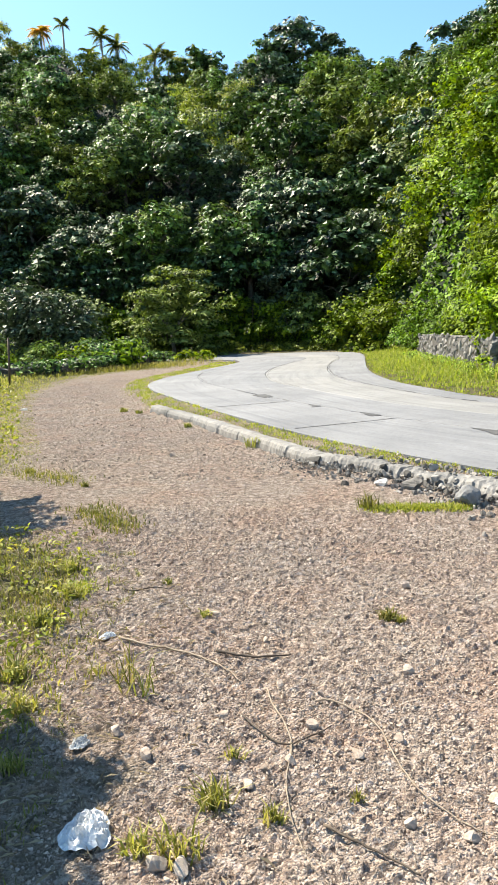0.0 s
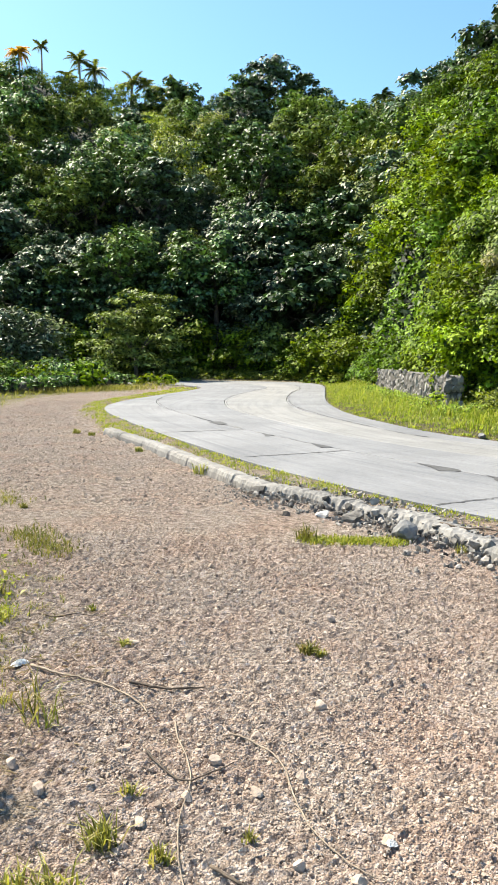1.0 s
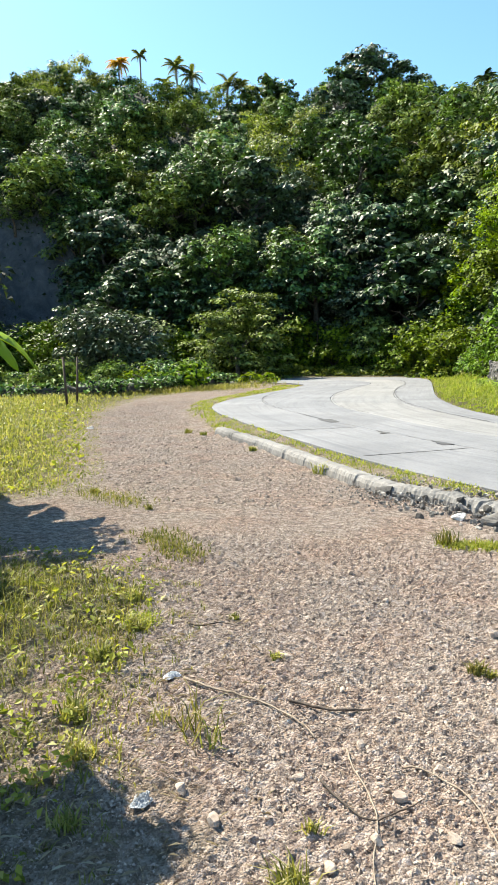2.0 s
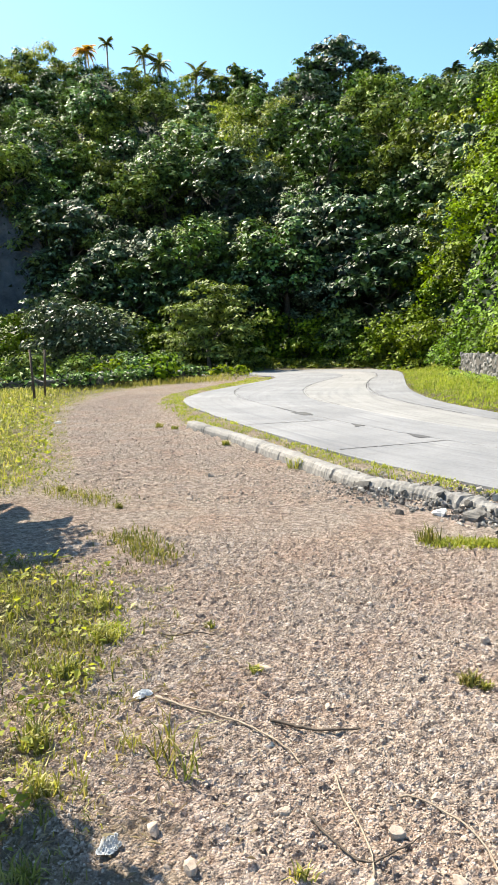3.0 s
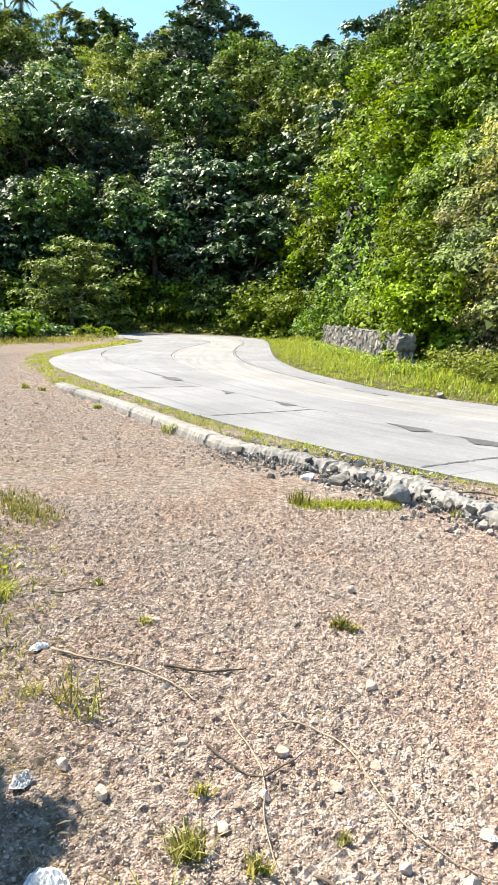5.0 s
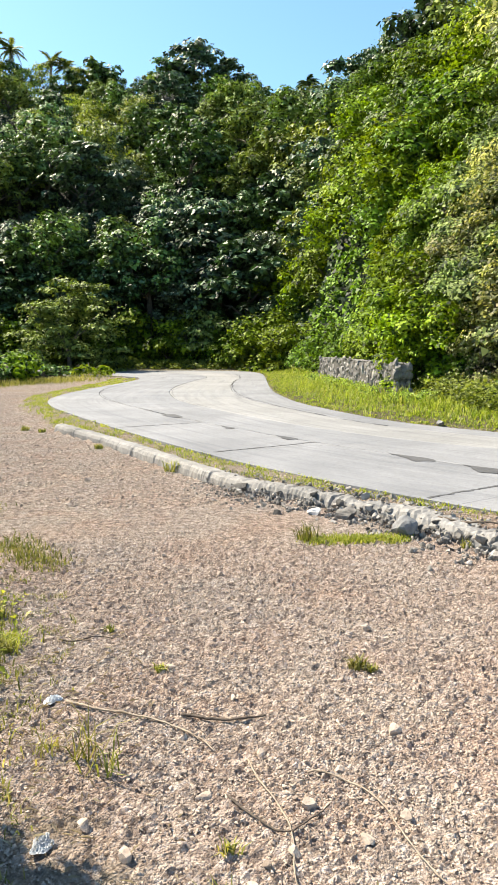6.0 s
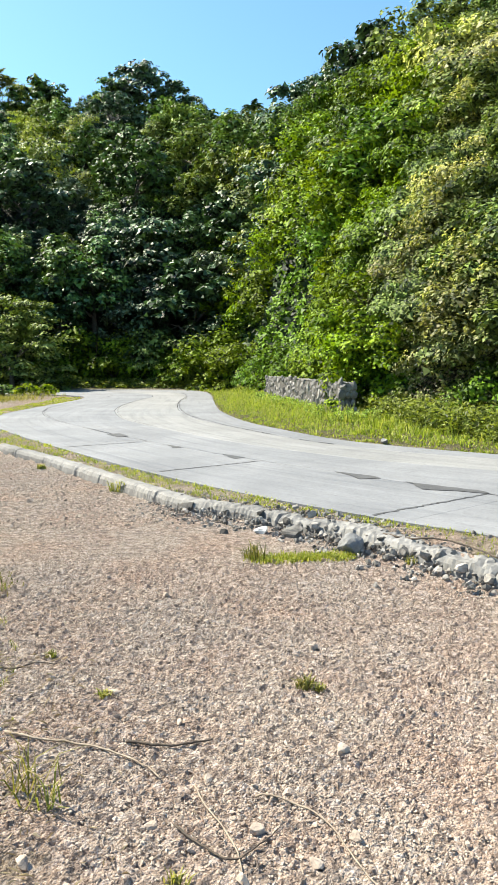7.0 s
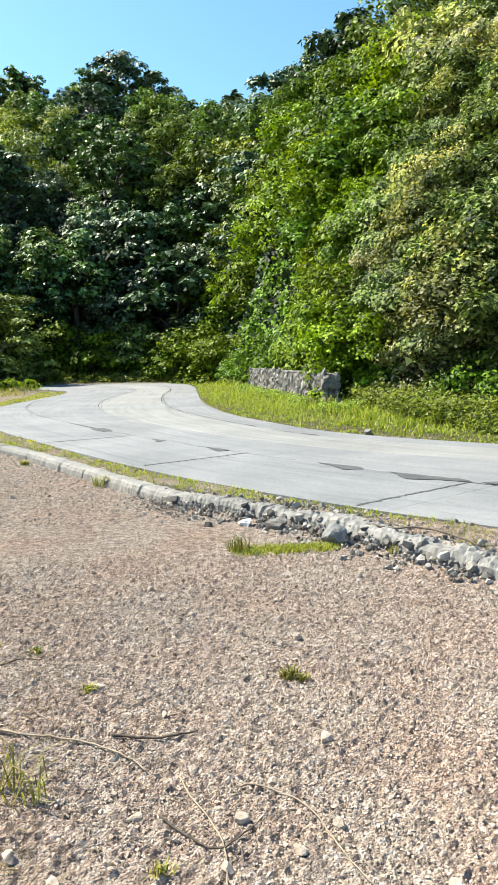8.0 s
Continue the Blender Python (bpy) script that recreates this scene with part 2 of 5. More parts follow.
def concrete_material(name, a, b, stain, worn=1.0, streaks=False):
    m, n, l, p = material(name)
    v = place(n)
    info = n.new("ShaderNodeObjectInfo")
    c = ramp(n, l, noise_tex(n, l, v, 0.55, 7, 0.62, 0.6), [(0.32, a), (0.66, b)])
    c = blend(n, l, ramp(n, l, noise_tex(n, l, v, 2.6, 8, 0.7, 1.0), [(0.56, (0, 0, 0)), (0.74, (0.7 * worn,) * 3)]), c, stain)
    c = blend(n, l, ramp(n, l, noise_tex(n, l, v, 160, 3), [(0.35, (0, 0, 0)), (0.75, (0.3, 0.3, 0.3))]), c, (0.25, 0.25, 0.25))
    c = blend(n, l, ramp(n, l, noise_tex(n, l, v, 7.0, 8, 0.75, 2.0), [(0.5, (0, 0, 0)), (0.7, (0.45, 0.45, 0.45))]), c, blend(n, l, 1.0, c, (1.35, 1.34, 1.32), "MULTIPLY"))
    turn = n.new("ShaderNodeMapping")
    turn.inputs["Scale"].default_value = (0.06, 1.0, 1.0) if streaks else (1.0, 1.0, 1.0)
    l.new(n.new("ShaderNodeTexCoord").outputs["UV"] if streaks else v, turn.inputs[0])
    c = blend(n, l, ramp(n, l, noise_tex(n, l, turn.outputs[0], 5.5, 5, 0.7), [(0.5, (0, 0, 0)), (0.72, (0.6 * worn, 0.6 * worn, 0.6 * worn))]), c, blend(n, l, 1.0, c, (1.3, 1.3, 1.29), "MULTIPLY"))
    c = blend(n, l, ramp(n, l, noise_tex(n, l, turn.outputs[0], 3.1, 6, 0.75), [(0.3, (0.85, 0.85, 0.85)), (0.5, (0, 0, 0))]), c, blend(n, l, 1.0, c, (0.6, 0.62, 0.66), "MULTIPLY"))
    c = blend(n, l, ramp(n, l, noise_tex(n, l, v, 20, 6, 0.8), [(0.34, (0.7, 0.7, 0.7)), (0.5, (0, 0, 0))]), c, blend(n, l, 1.0, c, (0.62, 0.62, 0.64), "MULTIPLY"))
    tone = ramp(n, l, info.outputs["Random"], [(0, (0.555, 0.57, 0.593)), (1, (0.63, 0.634, 0.64))])
    l.new(blend(n, l, 1.0, c, tone, "MULTIPLY"), p.inputs["Base Color"])
    p.inputs["Roughness"].default_value = 0.8
    bump(n, l, noise_tex(n, l, v, 45, 8, 0.7), 0.35, 0.008, p)
    return m


CONCRETE = concrete_material("road_concrete", (0.183, 0.19, 0.208), (0.292, 0.298, 0.315), (0.14, 0.142, 0.155), streaks=True)
CONCRETE_PALE = concrete_material("pale_road_concrete", (0.247, 0.246, 0.245), (0.345, 0.343, 0.34), (0.18, 0.18, 0.18), streaks=True)
KERB = concrete_material("worn_kerb_concrete", (0.2, 0.19, 0.175), (0.37, 0.352, 0.328), (0.11, 0.10, 0.095), 1.3)
TAR = concrete_material("crack_tar", (0.05, 0.05, 0.055), (0.10, 0.10, 0.107), (0.04, 0.04, 0.04))


def hill_material():
    m, n, l, p = material("hillside_shaded_soil")
    v = place(n)
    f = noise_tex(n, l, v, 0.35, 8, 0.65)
    # Soil taken down to near-black: the shade behind the trees is in its colour.
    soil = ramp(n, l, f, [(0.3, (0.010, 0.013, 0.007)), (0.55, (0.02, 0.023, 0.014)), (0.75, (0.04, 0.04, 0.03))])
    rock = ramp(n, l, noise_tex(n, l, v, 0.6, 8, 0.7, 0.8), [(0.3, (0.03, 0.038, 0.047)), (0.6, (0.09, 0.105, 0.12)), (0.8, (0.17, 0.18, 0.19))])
    a = n.new("ShaderNodeAttribute")
    a.attribute_name = "rock"
    l.new(blend(n, l, a.outputs["Fac"], soil, rock), p.inputs["Base Color"])
    p.inputs["Roughness"].default_value = 0.95
    bump(n, l, noise_tex(n, l, v, 2.0, 8, 0.7), 1.0, 0.3, p)
    return m


def plain_material(name, color, rough=0.6, wear=0.25):
    m, n, l, p = material(name)
    v = place(n)
    c = blend(n, l, ramp(n, l, noise_tex(n, l, v, 30, 6), [(0.45, (0, 0, 0)), (0.7, (wear,) * 3)]), color, (0.2, 0.18, 0.15))
    l.new(c, p.inputs["Base Color"])
    p.inputs["Roughness"].default_value = rough
    bump(n, l, noise_tex(n, l, v, 90), 0.3, 0.004, p)
    return m


GROUND, HILL = ground_material(), hill_material()
PLASTIC_WHITE = plain_material("white_plastic_film", (0.58, 0.6, 0.62), 0.45, 0.4)
PLASTIC_GREY = plain_material("grey_plastic_film", (0.26, 0.28, 0.3), 0.4, 0.4)


# ---- mesh helpers ----
def mesh_from(name, verts, faces, mat, smooth=False):
    """A mesh from an array of corners and an array of equal-sided faces."""
    verts, faces = np.asarray(verts, np.float32), np.asarray(faces, np.int32)
    me = bpy.data.meshes.new(name)
    k = faces.shape[1]
    me.vertices.add(len(verts))
    me.vertices.foreach_set("co", verts.ravel())
    me.loops.add(faces.size)
    me.loops.foreach_set("vertex_index", faces.ravel())
    me.polygons.add(len(faces))
    me.polygons.foreach_set("loop_start", np.arange(0, faces.size, k, dtype=np.int32))
    me.polygons.foreach_set("use_smooth", np.full(len(faces), smooth))
    me.update(calc_edges=True)
    me.materials.append(mat)
    return me


def part(name, data, parent, label=""):
    """One mesh object under a thing or a part."""
    ob = new(name, data)
    ob.parent = parent
    return tagged(ob, label) if label else ob


def bm_mesh(name, bm, mat, smooth=False):
    me = bpy.data.meshes.new(name)
    bm.normal_update()
    for f in bm.faces:
        f.smooth = smooth
    bm.to_mesh(me)
    bm.free()
    me.materials.append(mat)
    return me


def curve(points, step=0.45):
    """A smooth line through the points, resampled."""
    p = np.array(points, float)
    p = np.vstack([2 * p[0] - p[1], p, 2 * p[-1] - p[-2]])
    out = []
    for i in range(1, len(p) - 2):
        count = max(2, int(np.linalg.norm(p[i + 1] - p[i]) / step))
        t = np.linspace(0, 1, count, endpoint=False)[:, None]
        a, b, c, d = p[i - 1], p[i], p[i + 1], p[i + 2]
        out.append(0.5 * (2 * b + (c - a) * t + (2 * a - 5 * b + 4 * c - d) * t**2 + (3 * b - a - 3 * c + d) * t**3))
    return np.vstack([*out, p[-2:-1]])


def even(line, count):
    s = np.r_[0, np.cumsum(np.linalg.norm(np.diff(line, axis=0), axis=1))]
    u = np.linspace(0, s[-1], count)
    return np.stack([np.interp(u, s, line[:, k]) for k in range(line.shape[1])], 1)


def off_line(x, y, line):
    """Signed distance from a line in plan, positive on its left."""
    shape, q = np.shape(x), np.stack([np.ravel(x), np.ravel(y)], 1)
    best, sign = np.full(len(q), 1e9), np.ones(len(q))
    for a, b in zip(line[:-1], line[1:]):
        d = b - a
        t = np.clip(((q - a) @ d) / (d @ d), 0, 1)
        w = q - a - t[:, None] * d
        r = np.hypot(w[:, 0], w[:, 1])
        near = r < best
        best[near], sign[near] = r[near], np.sign(d[0] * w[near, 1] - d[1] * w[near, 0])
    return (best * sign).reshape(shape)


def wave(x, y, scale, seed=0, octaves=4):
    """Smooth random relief, about -1 to 1."""
    r = np.random.default_rng(seed)
    out, amp = np.zeros(np.shape(x)), 1.0
    for k in range(octaves):
        for _ in range(5):
            a, ph = r.uniform(0, 2 * np.pi), r.uniform(0, 2 * np.pi, 2)
            w = 2 * np.pi / scale * 2**k * r.uniform(0.7, 1.4)
            out = out + amp * np.sin(w * (np.cos(a) * x + np.sin(a) * y) + ph[0] + 1.3 * np.sin(w * 0.6 * (np.cos(a) * y - np.sin(a) * x) + ph[1])) / 4
        amp *= 0.55
    return out


def unit(v):
    return v / np.maximum(np.linalg.norm(v, axis=-1, keepdims=True), 1e-9)


def leaf_arrays(c, normal, size, rng, width=0.5, along=None, small=False):
    """Folded four-cornered leaves at the centres c; small ones are single pointed blades."""
    n = len(c)
    d = rng.normal(size=(n, 3)) if along is None else along
    d = unit(d - (d * normal).sum(1, keepdims=True) * normal)
    w = np.cross(normal, d)
    s = np.broadcast_to(np.asarray(size, float), n)[:, None]
    if small:
        v = np.stack([c + d * s * 0.6, c - d * s * 0.35 + w * s * width * 0.55, c - d * s * 0.35 - w * s * width * 0.55], 1).reshape(-1, 3)
        return v, np.arange(n)[:, None] * 3 + [0, 1, 2]
    v = np.stack([c - d * s * 0.5, c + w * s * width * 0.5 + normal * s * 0.10, c + d * s * 0.5 - normal * s * 0.10, c - w * s * width * 0.5 + normal * s * 0.10], 1).reshape(-1, 3)
    i = np.arange(n)[:, None] * 4
    return v, np.concatenate([i + [0, 1, 2], i + [0, 2, 3]])


G = (1 + 5**0.5) / 2
BALL = unit(np.array([(-1, G, 0), (1, G, 0), (-1, -G, 0), (1, -G, 0), (0, -1, G), (0, 1, G), (0, -1, -G), (0, 1, -G), (G, 0, -1), (G, 0, 1), (-G, 0, -1), (-G, 0, 1)]))
BALL_TRI = np.array([(0, 11, 5), (0, 5, 1), (0, 1, 7), (0, 7, 10), (0, 10, 11), (1, 5, 9), (5, 11, 4), (11, 10, 2), (10, 7, 6), (7, 1, 8), (3, 9, 4), (3, 4, 2), (3, 2, 6), (3, 6, 8), (3, 8, 9), (4, 9, 5), (2, 4, 11), (6, 2, 10), (8, 6, 7), (9, 8, 1)])


def crown_leaves(rng, R, H, lobes, each, size, flat=0.6, spread=0.42, width=0.62, sunward=0.4, tiers=False, small=False):
    """A crown of domed leafy clumps, each dense inside, with dark hollows between; its middle at height 0."""
    cs, ns, big = [], [], []
    for k in range(lobes):
        d = unit(rng.normal(size=3) + (0, 0, 0.3))
        c = d * rng.uniform(0.45, 0.95) * np.array([R, R, H])
        r = R * rng.uniform(0.55, 1.3) * spread
        q = rng.normal(size=(each, 3))
        q[:, 2] = np.abs(q[:, 2]) * (1.3 if tiers else 0.95) - (0.0 if tiers else 0.2)
        q = unit(q)
        a = np.arctan2(q[:, 1], q[:, 0])
        rad = r * rng.uniform(0.84, 1.08, each) * (1 + 0.2 * np.sin(a * 3 + k * 1.7) + 0.1 * np.sin(a * 7 + k))
        inner = rng.random(each) < 0.14
        rad[inner] *= 0.62
        p = c + q * rad[:, None] * (1, 1, flat)
        low = rng.random(each) < (0.16 if tiers else 0.1)
        p[low, 2] -= rng.random(low.sum()) * r * 0.8
        cs.append(p)
        big.append(np.where(inner, 1.7, 1.0))
        ns.append(unit(q * (1.0 - 0.6 * sunward) * (1, 1, 1 / flat**0.5) + np.array(sun_dir) * sunward + rng.normal(size=(each, 3)) * 0.26))
    c, nn = np.vstack(cs), np.vstack(ns)
    return leaf_arrays(c, nn, size * np.concatenate(big) * rng.uniform(0.6, 1.4, len(c)), rng, width, None, small)


def limb(bm, points, radii, sides=6):
    """A tapered limb along the points."""
    rings = []
    for k, (p, r) in enumerate(zip(points, radii)):
        p = Vector(p)
        d = (Vector(points[min(k + 1, len(points) - 1)]) - Vector(points[max(k - 1, 0)])).normalized()
        q = d.to_track_quat("Z", "Y")
        rings.append([bm.verts.new(p + q @ Vector((r * math.cos(a), r * math.sin(a), 0))) for a in (2 * math.pi * j / sides for j in range(sides))])
    for a, b in zip(rings[:-1], rings[1:]):
        for j in range(sides):
            bm.faces.new((a[j], a[(j + 1) % sides], b[(j + 1) % sides], b[j]))
    bm.faces.new(rings[0][::-1])
    bm.faces.new(rings[-1])


def trunk_mesh(rng, height, radius, mat, limbs=5, reach=2.0):
    bm = bmesh.new()
    lean = rng.normal(size=2) * 0.06 * height
    pts = [(lean[0] * t * t, lean[1] * t * t, height * t - 0.4 * (t == 0)) for t in (0, 0.35, 0.7, 1.0)]
    limb(bm, pts, [radius * 1.25, radius, radius * 0.75, radius * 0.4], 7)
    for k in range(limbs):
        a, t = rng.uniform(0, 6.28), rng.uniform(0.5, 0.95)
        s = Vector((lean[0] * t * t, lean[1] * t * t, height * t))
        e = s + Vector((math.cos(a) * reach, math.sin(a) * reach, reach * rng.uniform(0.4, 1.0)))
        limb(bm, [s, s.lerp(e, 0.5) + Vector((0, 0, 0.15 * reach)), e], [radius * 0.5, radius * 0.33, radius * 0.12], 5)
    return bm_mesh("trunk", bm, mat, True)


def copy_at(ob, m, size):
    """A copy of a thing at the pose m, at that size whatever the first one's."""
    return copy_thing(ob, m @ Matrix.Scale(size / ob.scale[0], 4))


def rock_mesh(rng, name, mat, sub=2, flat=0.7, rough=0.14, cuts=12):
    """A broken stone: a ball cut by random planes and roughened."""
    bm = bmesh.new()
    bmesh.ops.create_icosphere(bm, subdivisions=sub, radius=1.0)
    planes = [(unit(rng.normal(size=3)), rng.uniform(0.42, 0.8)) for _ in range(cuts)]
    o = Vector(rng.uniform(-50, 50, 3))
    for v in bm.verts:
        p = np.array(v.co)
        for nrm, d in planes:
            over = p @ nrm - d
            if over > 0:
                p = p - nrm * over * 0.97
        p = Vector(p) * (1 + rough * noise.noise(v.co * 1.6 + o) + rough * 0.4 * noise.noise(v.co * 4 + o))
        v.co = (p.x, p.y * 0.85, p.z * flat)
    return bm_mesh(name, bm, mat, False)


# ---- plan: lines of the road, the kerb, the gravel and the hills ----
EDGE_NEAR = curve([(16, -9), (8, 0.4), (4.5, 3.95), (2.74, 5.67), (2.03, 6.4), (1.62, 6.9), (0.87, 7.85), (-0.08, 9.26), (-1.34, 11.55), (-2.7, 14.2), (-3.87, 16.67), (-4.6, 18.6), (-4.95, 20.3), (-5.0, 22.7), (-4.65, 25.7), (-4.1, 30), (-3.9, 33), (-4.4, 35.2), (-6.2, 36.6), (-9, 37.2), (-16, 37.6), (-34, 38)])
EDGE_FAR = curve([(22, -4), (12.5, 5.0), (8.2, 8.8), (5.37, 11.24), (4.07, 12.63), (3.26, 13.9), (2.69, 15.61), (1.98, 18.44), (1.65, 22), (1.62, 25.2), (1.8, 30), (2.05, 36.3), (2.0, 40), (1.3, 43.1), (-0.6, 44.4), (-4, 44.6), (-9, 44.2), (-16, 44), (-34, 44.5)])
KERB_LINE = curve([(9, -3.2), (5.4, 1.2), (3.4, 3.4), (2.38, 4.88), (1.95, 5.75), (1.62, 6.29), (1.22, 6.75), (0.70, 7.33), (0.26, 7.68), (-0.08, 8.18), (-0.83, 9.58), (-1.86, 11.48), (-3.2, 13.7), (-4.4, 16.4), (-5.3, 18.6), (-5.75, 20.6), (-5.9, 23), (-5.6, 27), (-5.2, 31), (-5.6, 34), (-7.5, 35.6), (-16, 36.2), (-34, 36.5)])
GRAVEL_LEFT = curve([(-0.8, -6), (-0.9, 0.5), (-1.05, 2.0), (-1.2, 3.02), (-1.3, 4.0), (-1.7, 4.7), (-2.6, 5.0), (-4.2, 5.5), (-4.7, 6.4), (-3.9, 7.2), (-3.8, 8.2), (-5.0, 11), (-7.2, 16.1), (-9, 22.3), (-9.2, 27.6), (-8.7, 33), (-9.5, 35.5), (-16, 36)])
ROAD_Z = 0.15
FOOT = np.array([(-100, 62), (-40, 56), (-31, 62), (-25, 58), (-20, 52), (-12, 50), (-5, 50), (0, 48), (3, 46), (5, 42.5), (7, 38), (9, 33), (12, 27.5), (13.6, 23.5), (14.6, 20.6), (16, 19.2), (20, 17.6), (25, 16.2), (30, 15.2), (40, 14.4), (60, 13.4), (100, 14)], float)
CREST = np.array([(-100, 125), (-28, 115), (0, 110), (5, 105), (8, 98), (10, 82), (15, 70), (20, 60), (25, 55), (40, 50), (100, 45)], float)
RISE = np.array([(-100, 16), (-40, 16.8), (-28, 16.9), (-24, 17.4), (-20, 17.8), (-15, 16.9), (-10, 16.7), (-7, 16.6), (-5, 17.2), (-1, 17.9), (2.5, 17.0), (5, 16.0), (8, 14.2), (9, 14.6), (10.5, 15.8), (12, 16.8), (16, 17.6), (19.5, 19), (23, 20.5), (30, 23), (45, 26), (100, 26)], float)


SKYLINE = np.array([(-40, 19.2), (-28, 19.4), (-26.5, 19.9), (-24.5, 20.6), (-22.5, 20.1), (-17.8, 19.3), (-14.5, 19.1), (-11.6, 18.7), (-8.3, 19.3), (-6.1, 18.5), (-4.9, 19.8), (-3.1, 20.3), (-0.7, 20.8), (1.8, 20.0), (3.7, 18.8), (5.5, 18.5), (8.1, 18.0), (8.8, 18.4), (10.0, 21.2), (11.3, 22.2), (14.6, 22.5), (16.7, 21.8), (18.5, 23.3), (21.1, 24.1), (26, 25.2), (36, 27.5)], float)


def hill_height(r, az):
    """Height of the hillside at a distance and bearing from the lay-by."""
    r0, r1, el = (np.interp(az, t[:, 0], t[:, 1]) for t in (FOOT, CREST, RISE))
    top = r1 * np.tan(np.radians(el)) + 1.5
    s = np.clip((r - r0) / (r1 - r0), 0, 1)
    x, y = r * np.sin(np.radians(az)), r * np.cos(np.radians(az))
    steep = np.clip((az - 8) / 10, 0, 1)
    z = top * s ** (0.72 - 0.1 * steep)
    z = z + wave(x, y, 21, 3) * (3.0 - 2.2 * steep) * np.clip((r - r0) / 6, 0, 1)
    back = np.clip(r - r1, 0, None)
    z = z + 0.3 - back * 0.12
    cliff = np.clip((az + 36) / 3, 0, 1) * np.clip((-23.3 - az) / 1.5, 0, 1)
    brow = step(r0 + 4.0, r0 + 6.0, r)
    return z * (1 - cliff) + cliff * ((z + 5.0 * step(r0 + 26, r0 + 9, r)) * brow + 0.3 * (1 - brow))


def verge(x, y):
    """Distances in plan from the road's two edges, the kerb and the gravel's left side."""
    return off_line(x, y, EDGE_NEAR), off_line(x, y, EDGE_FAR), off_line(x, y, KERB_LINE), off_line(x, y, GRAVEL_LEFT)


def step(a, b, v):
    t = np.clip((v - a) / (b - a), 0, 1)
    return t * t * (3 - 2 * t)


def ground_height(x, y, lines=None):
    near, far, kerb, left = lines or verge(x, y)
    z = wave(x, y, 3.5, 5, 3) * 0.018 * np.clip((np.hypot(x, y) + 2) / 6, 0.4, 1) + wave(x, y, 0.16, 6, 4) * 0.004
    z = z + 0.125 * step(0.12, -0.12, kerb)
    z = z * step(-0.25, 0.02, near) + (1 - step(-0.25, 0.02, near)) * (ROAD_Z - 0.13)
    z = np.where(far < 0, ROAD_Z - 0.12 + 0.13 * step(0.0, -0.12, far) + 0.075 * np.clip(-far, 0, 4) + wave(x, y, 1.2, 8) * 0.03, z)
    z = z + 0.16 * step(0.1, 2.5, left) + wave(x, y, 0.8, 9) * 0.03 * step(0, 0.6, left)
    return z


# ---- ground, road, kerb ----
def spread_lines(lo, hi, fine, reach, grow):
    mid = list(np.arange(lo, hi + 1e-6, fine))
    out, s = [], fine
    v = hi
    while v < reach:
        s *= grow
        v += s
        out.append(v)
    low, s, v = [], fine, lo
    while v > -reach:
        s *= grow
        v -= s
        low.append(v)
    return np.array(low[::-1] + mid + out)


def make_ground():
    xs, ys = spread_lines(-1.6, 2.2, 0.02, 2500, 1.09), spread_lines(1.3, 4.6, 0.02, 2500, 1.052)
    X, Y = np.meshgrid(xs, ys)
    lines = verge(X, Y)
    Z = ground_height(X, Y, lines)
    near = (X > -2.6) & (X < 3.4) & (Y > 0.8) & (Y < 6)
    rough = np.random.default_rng(2).normal(size=X.shape)
    Z = Z + np.where(near, rough * 0.0062, 0)
    v = np.stack([X.ravel(), Y.ravel(), Z.ravel()], 1)
    i = np.arange(len(ys) * len(xs)).reshape(len(ys), len(xs))
    f = np.stack([i[:-1, :-1], i[:-1, 1:], i[1:, 1:], i[1:, :-1]], -1).reshape(-1, 4)
    me = mesh_from("ground", v, f, GROUND, True)
    mid = v[f].mean(1)
    me.polygons.foreach_set("use_smooth", ~((mid[:, 0] > -2.2) & (mid[:, 0] < 2.6) & (mid[:, 1] > 1.2) & (mid[:, 1] < 5.6)))
    edge, far, kerb, left = lines
    # Darker patch that deepens the bank bushes' shadow on the near-left gravel by colour.
    soil = step(0.8, 0.4, np.hypot(X + 1.05, (Y - 1.6) / 1.1) + 0.12 * wave(X, Y, 0.5, 13))
    g = np.maximum(step(-0.1, 0.7, left + wave(X, Y, 1.1, 12) * 0.35), np.where(far < 0, step(0, -0.1, far), 0))
    g = np.maximum(g, np.clip(0.35 + 0.5 * wave(X, Y, 0.9, 87), 0, 0.75) * ((kerb < -0.1) & (edge > 0)))
    g = np.maximum(g, 0.5 * soil)
    a = me.attributes.new("grassy", "FLOAT", "POINT")
    a.data.foreach_set("value", g.ravel().astype(np.float32))
    return tagged(new("ground", me), "brown gravel lay-by with grassy verges beside the road", "ground", kind="structure")


make_ground()


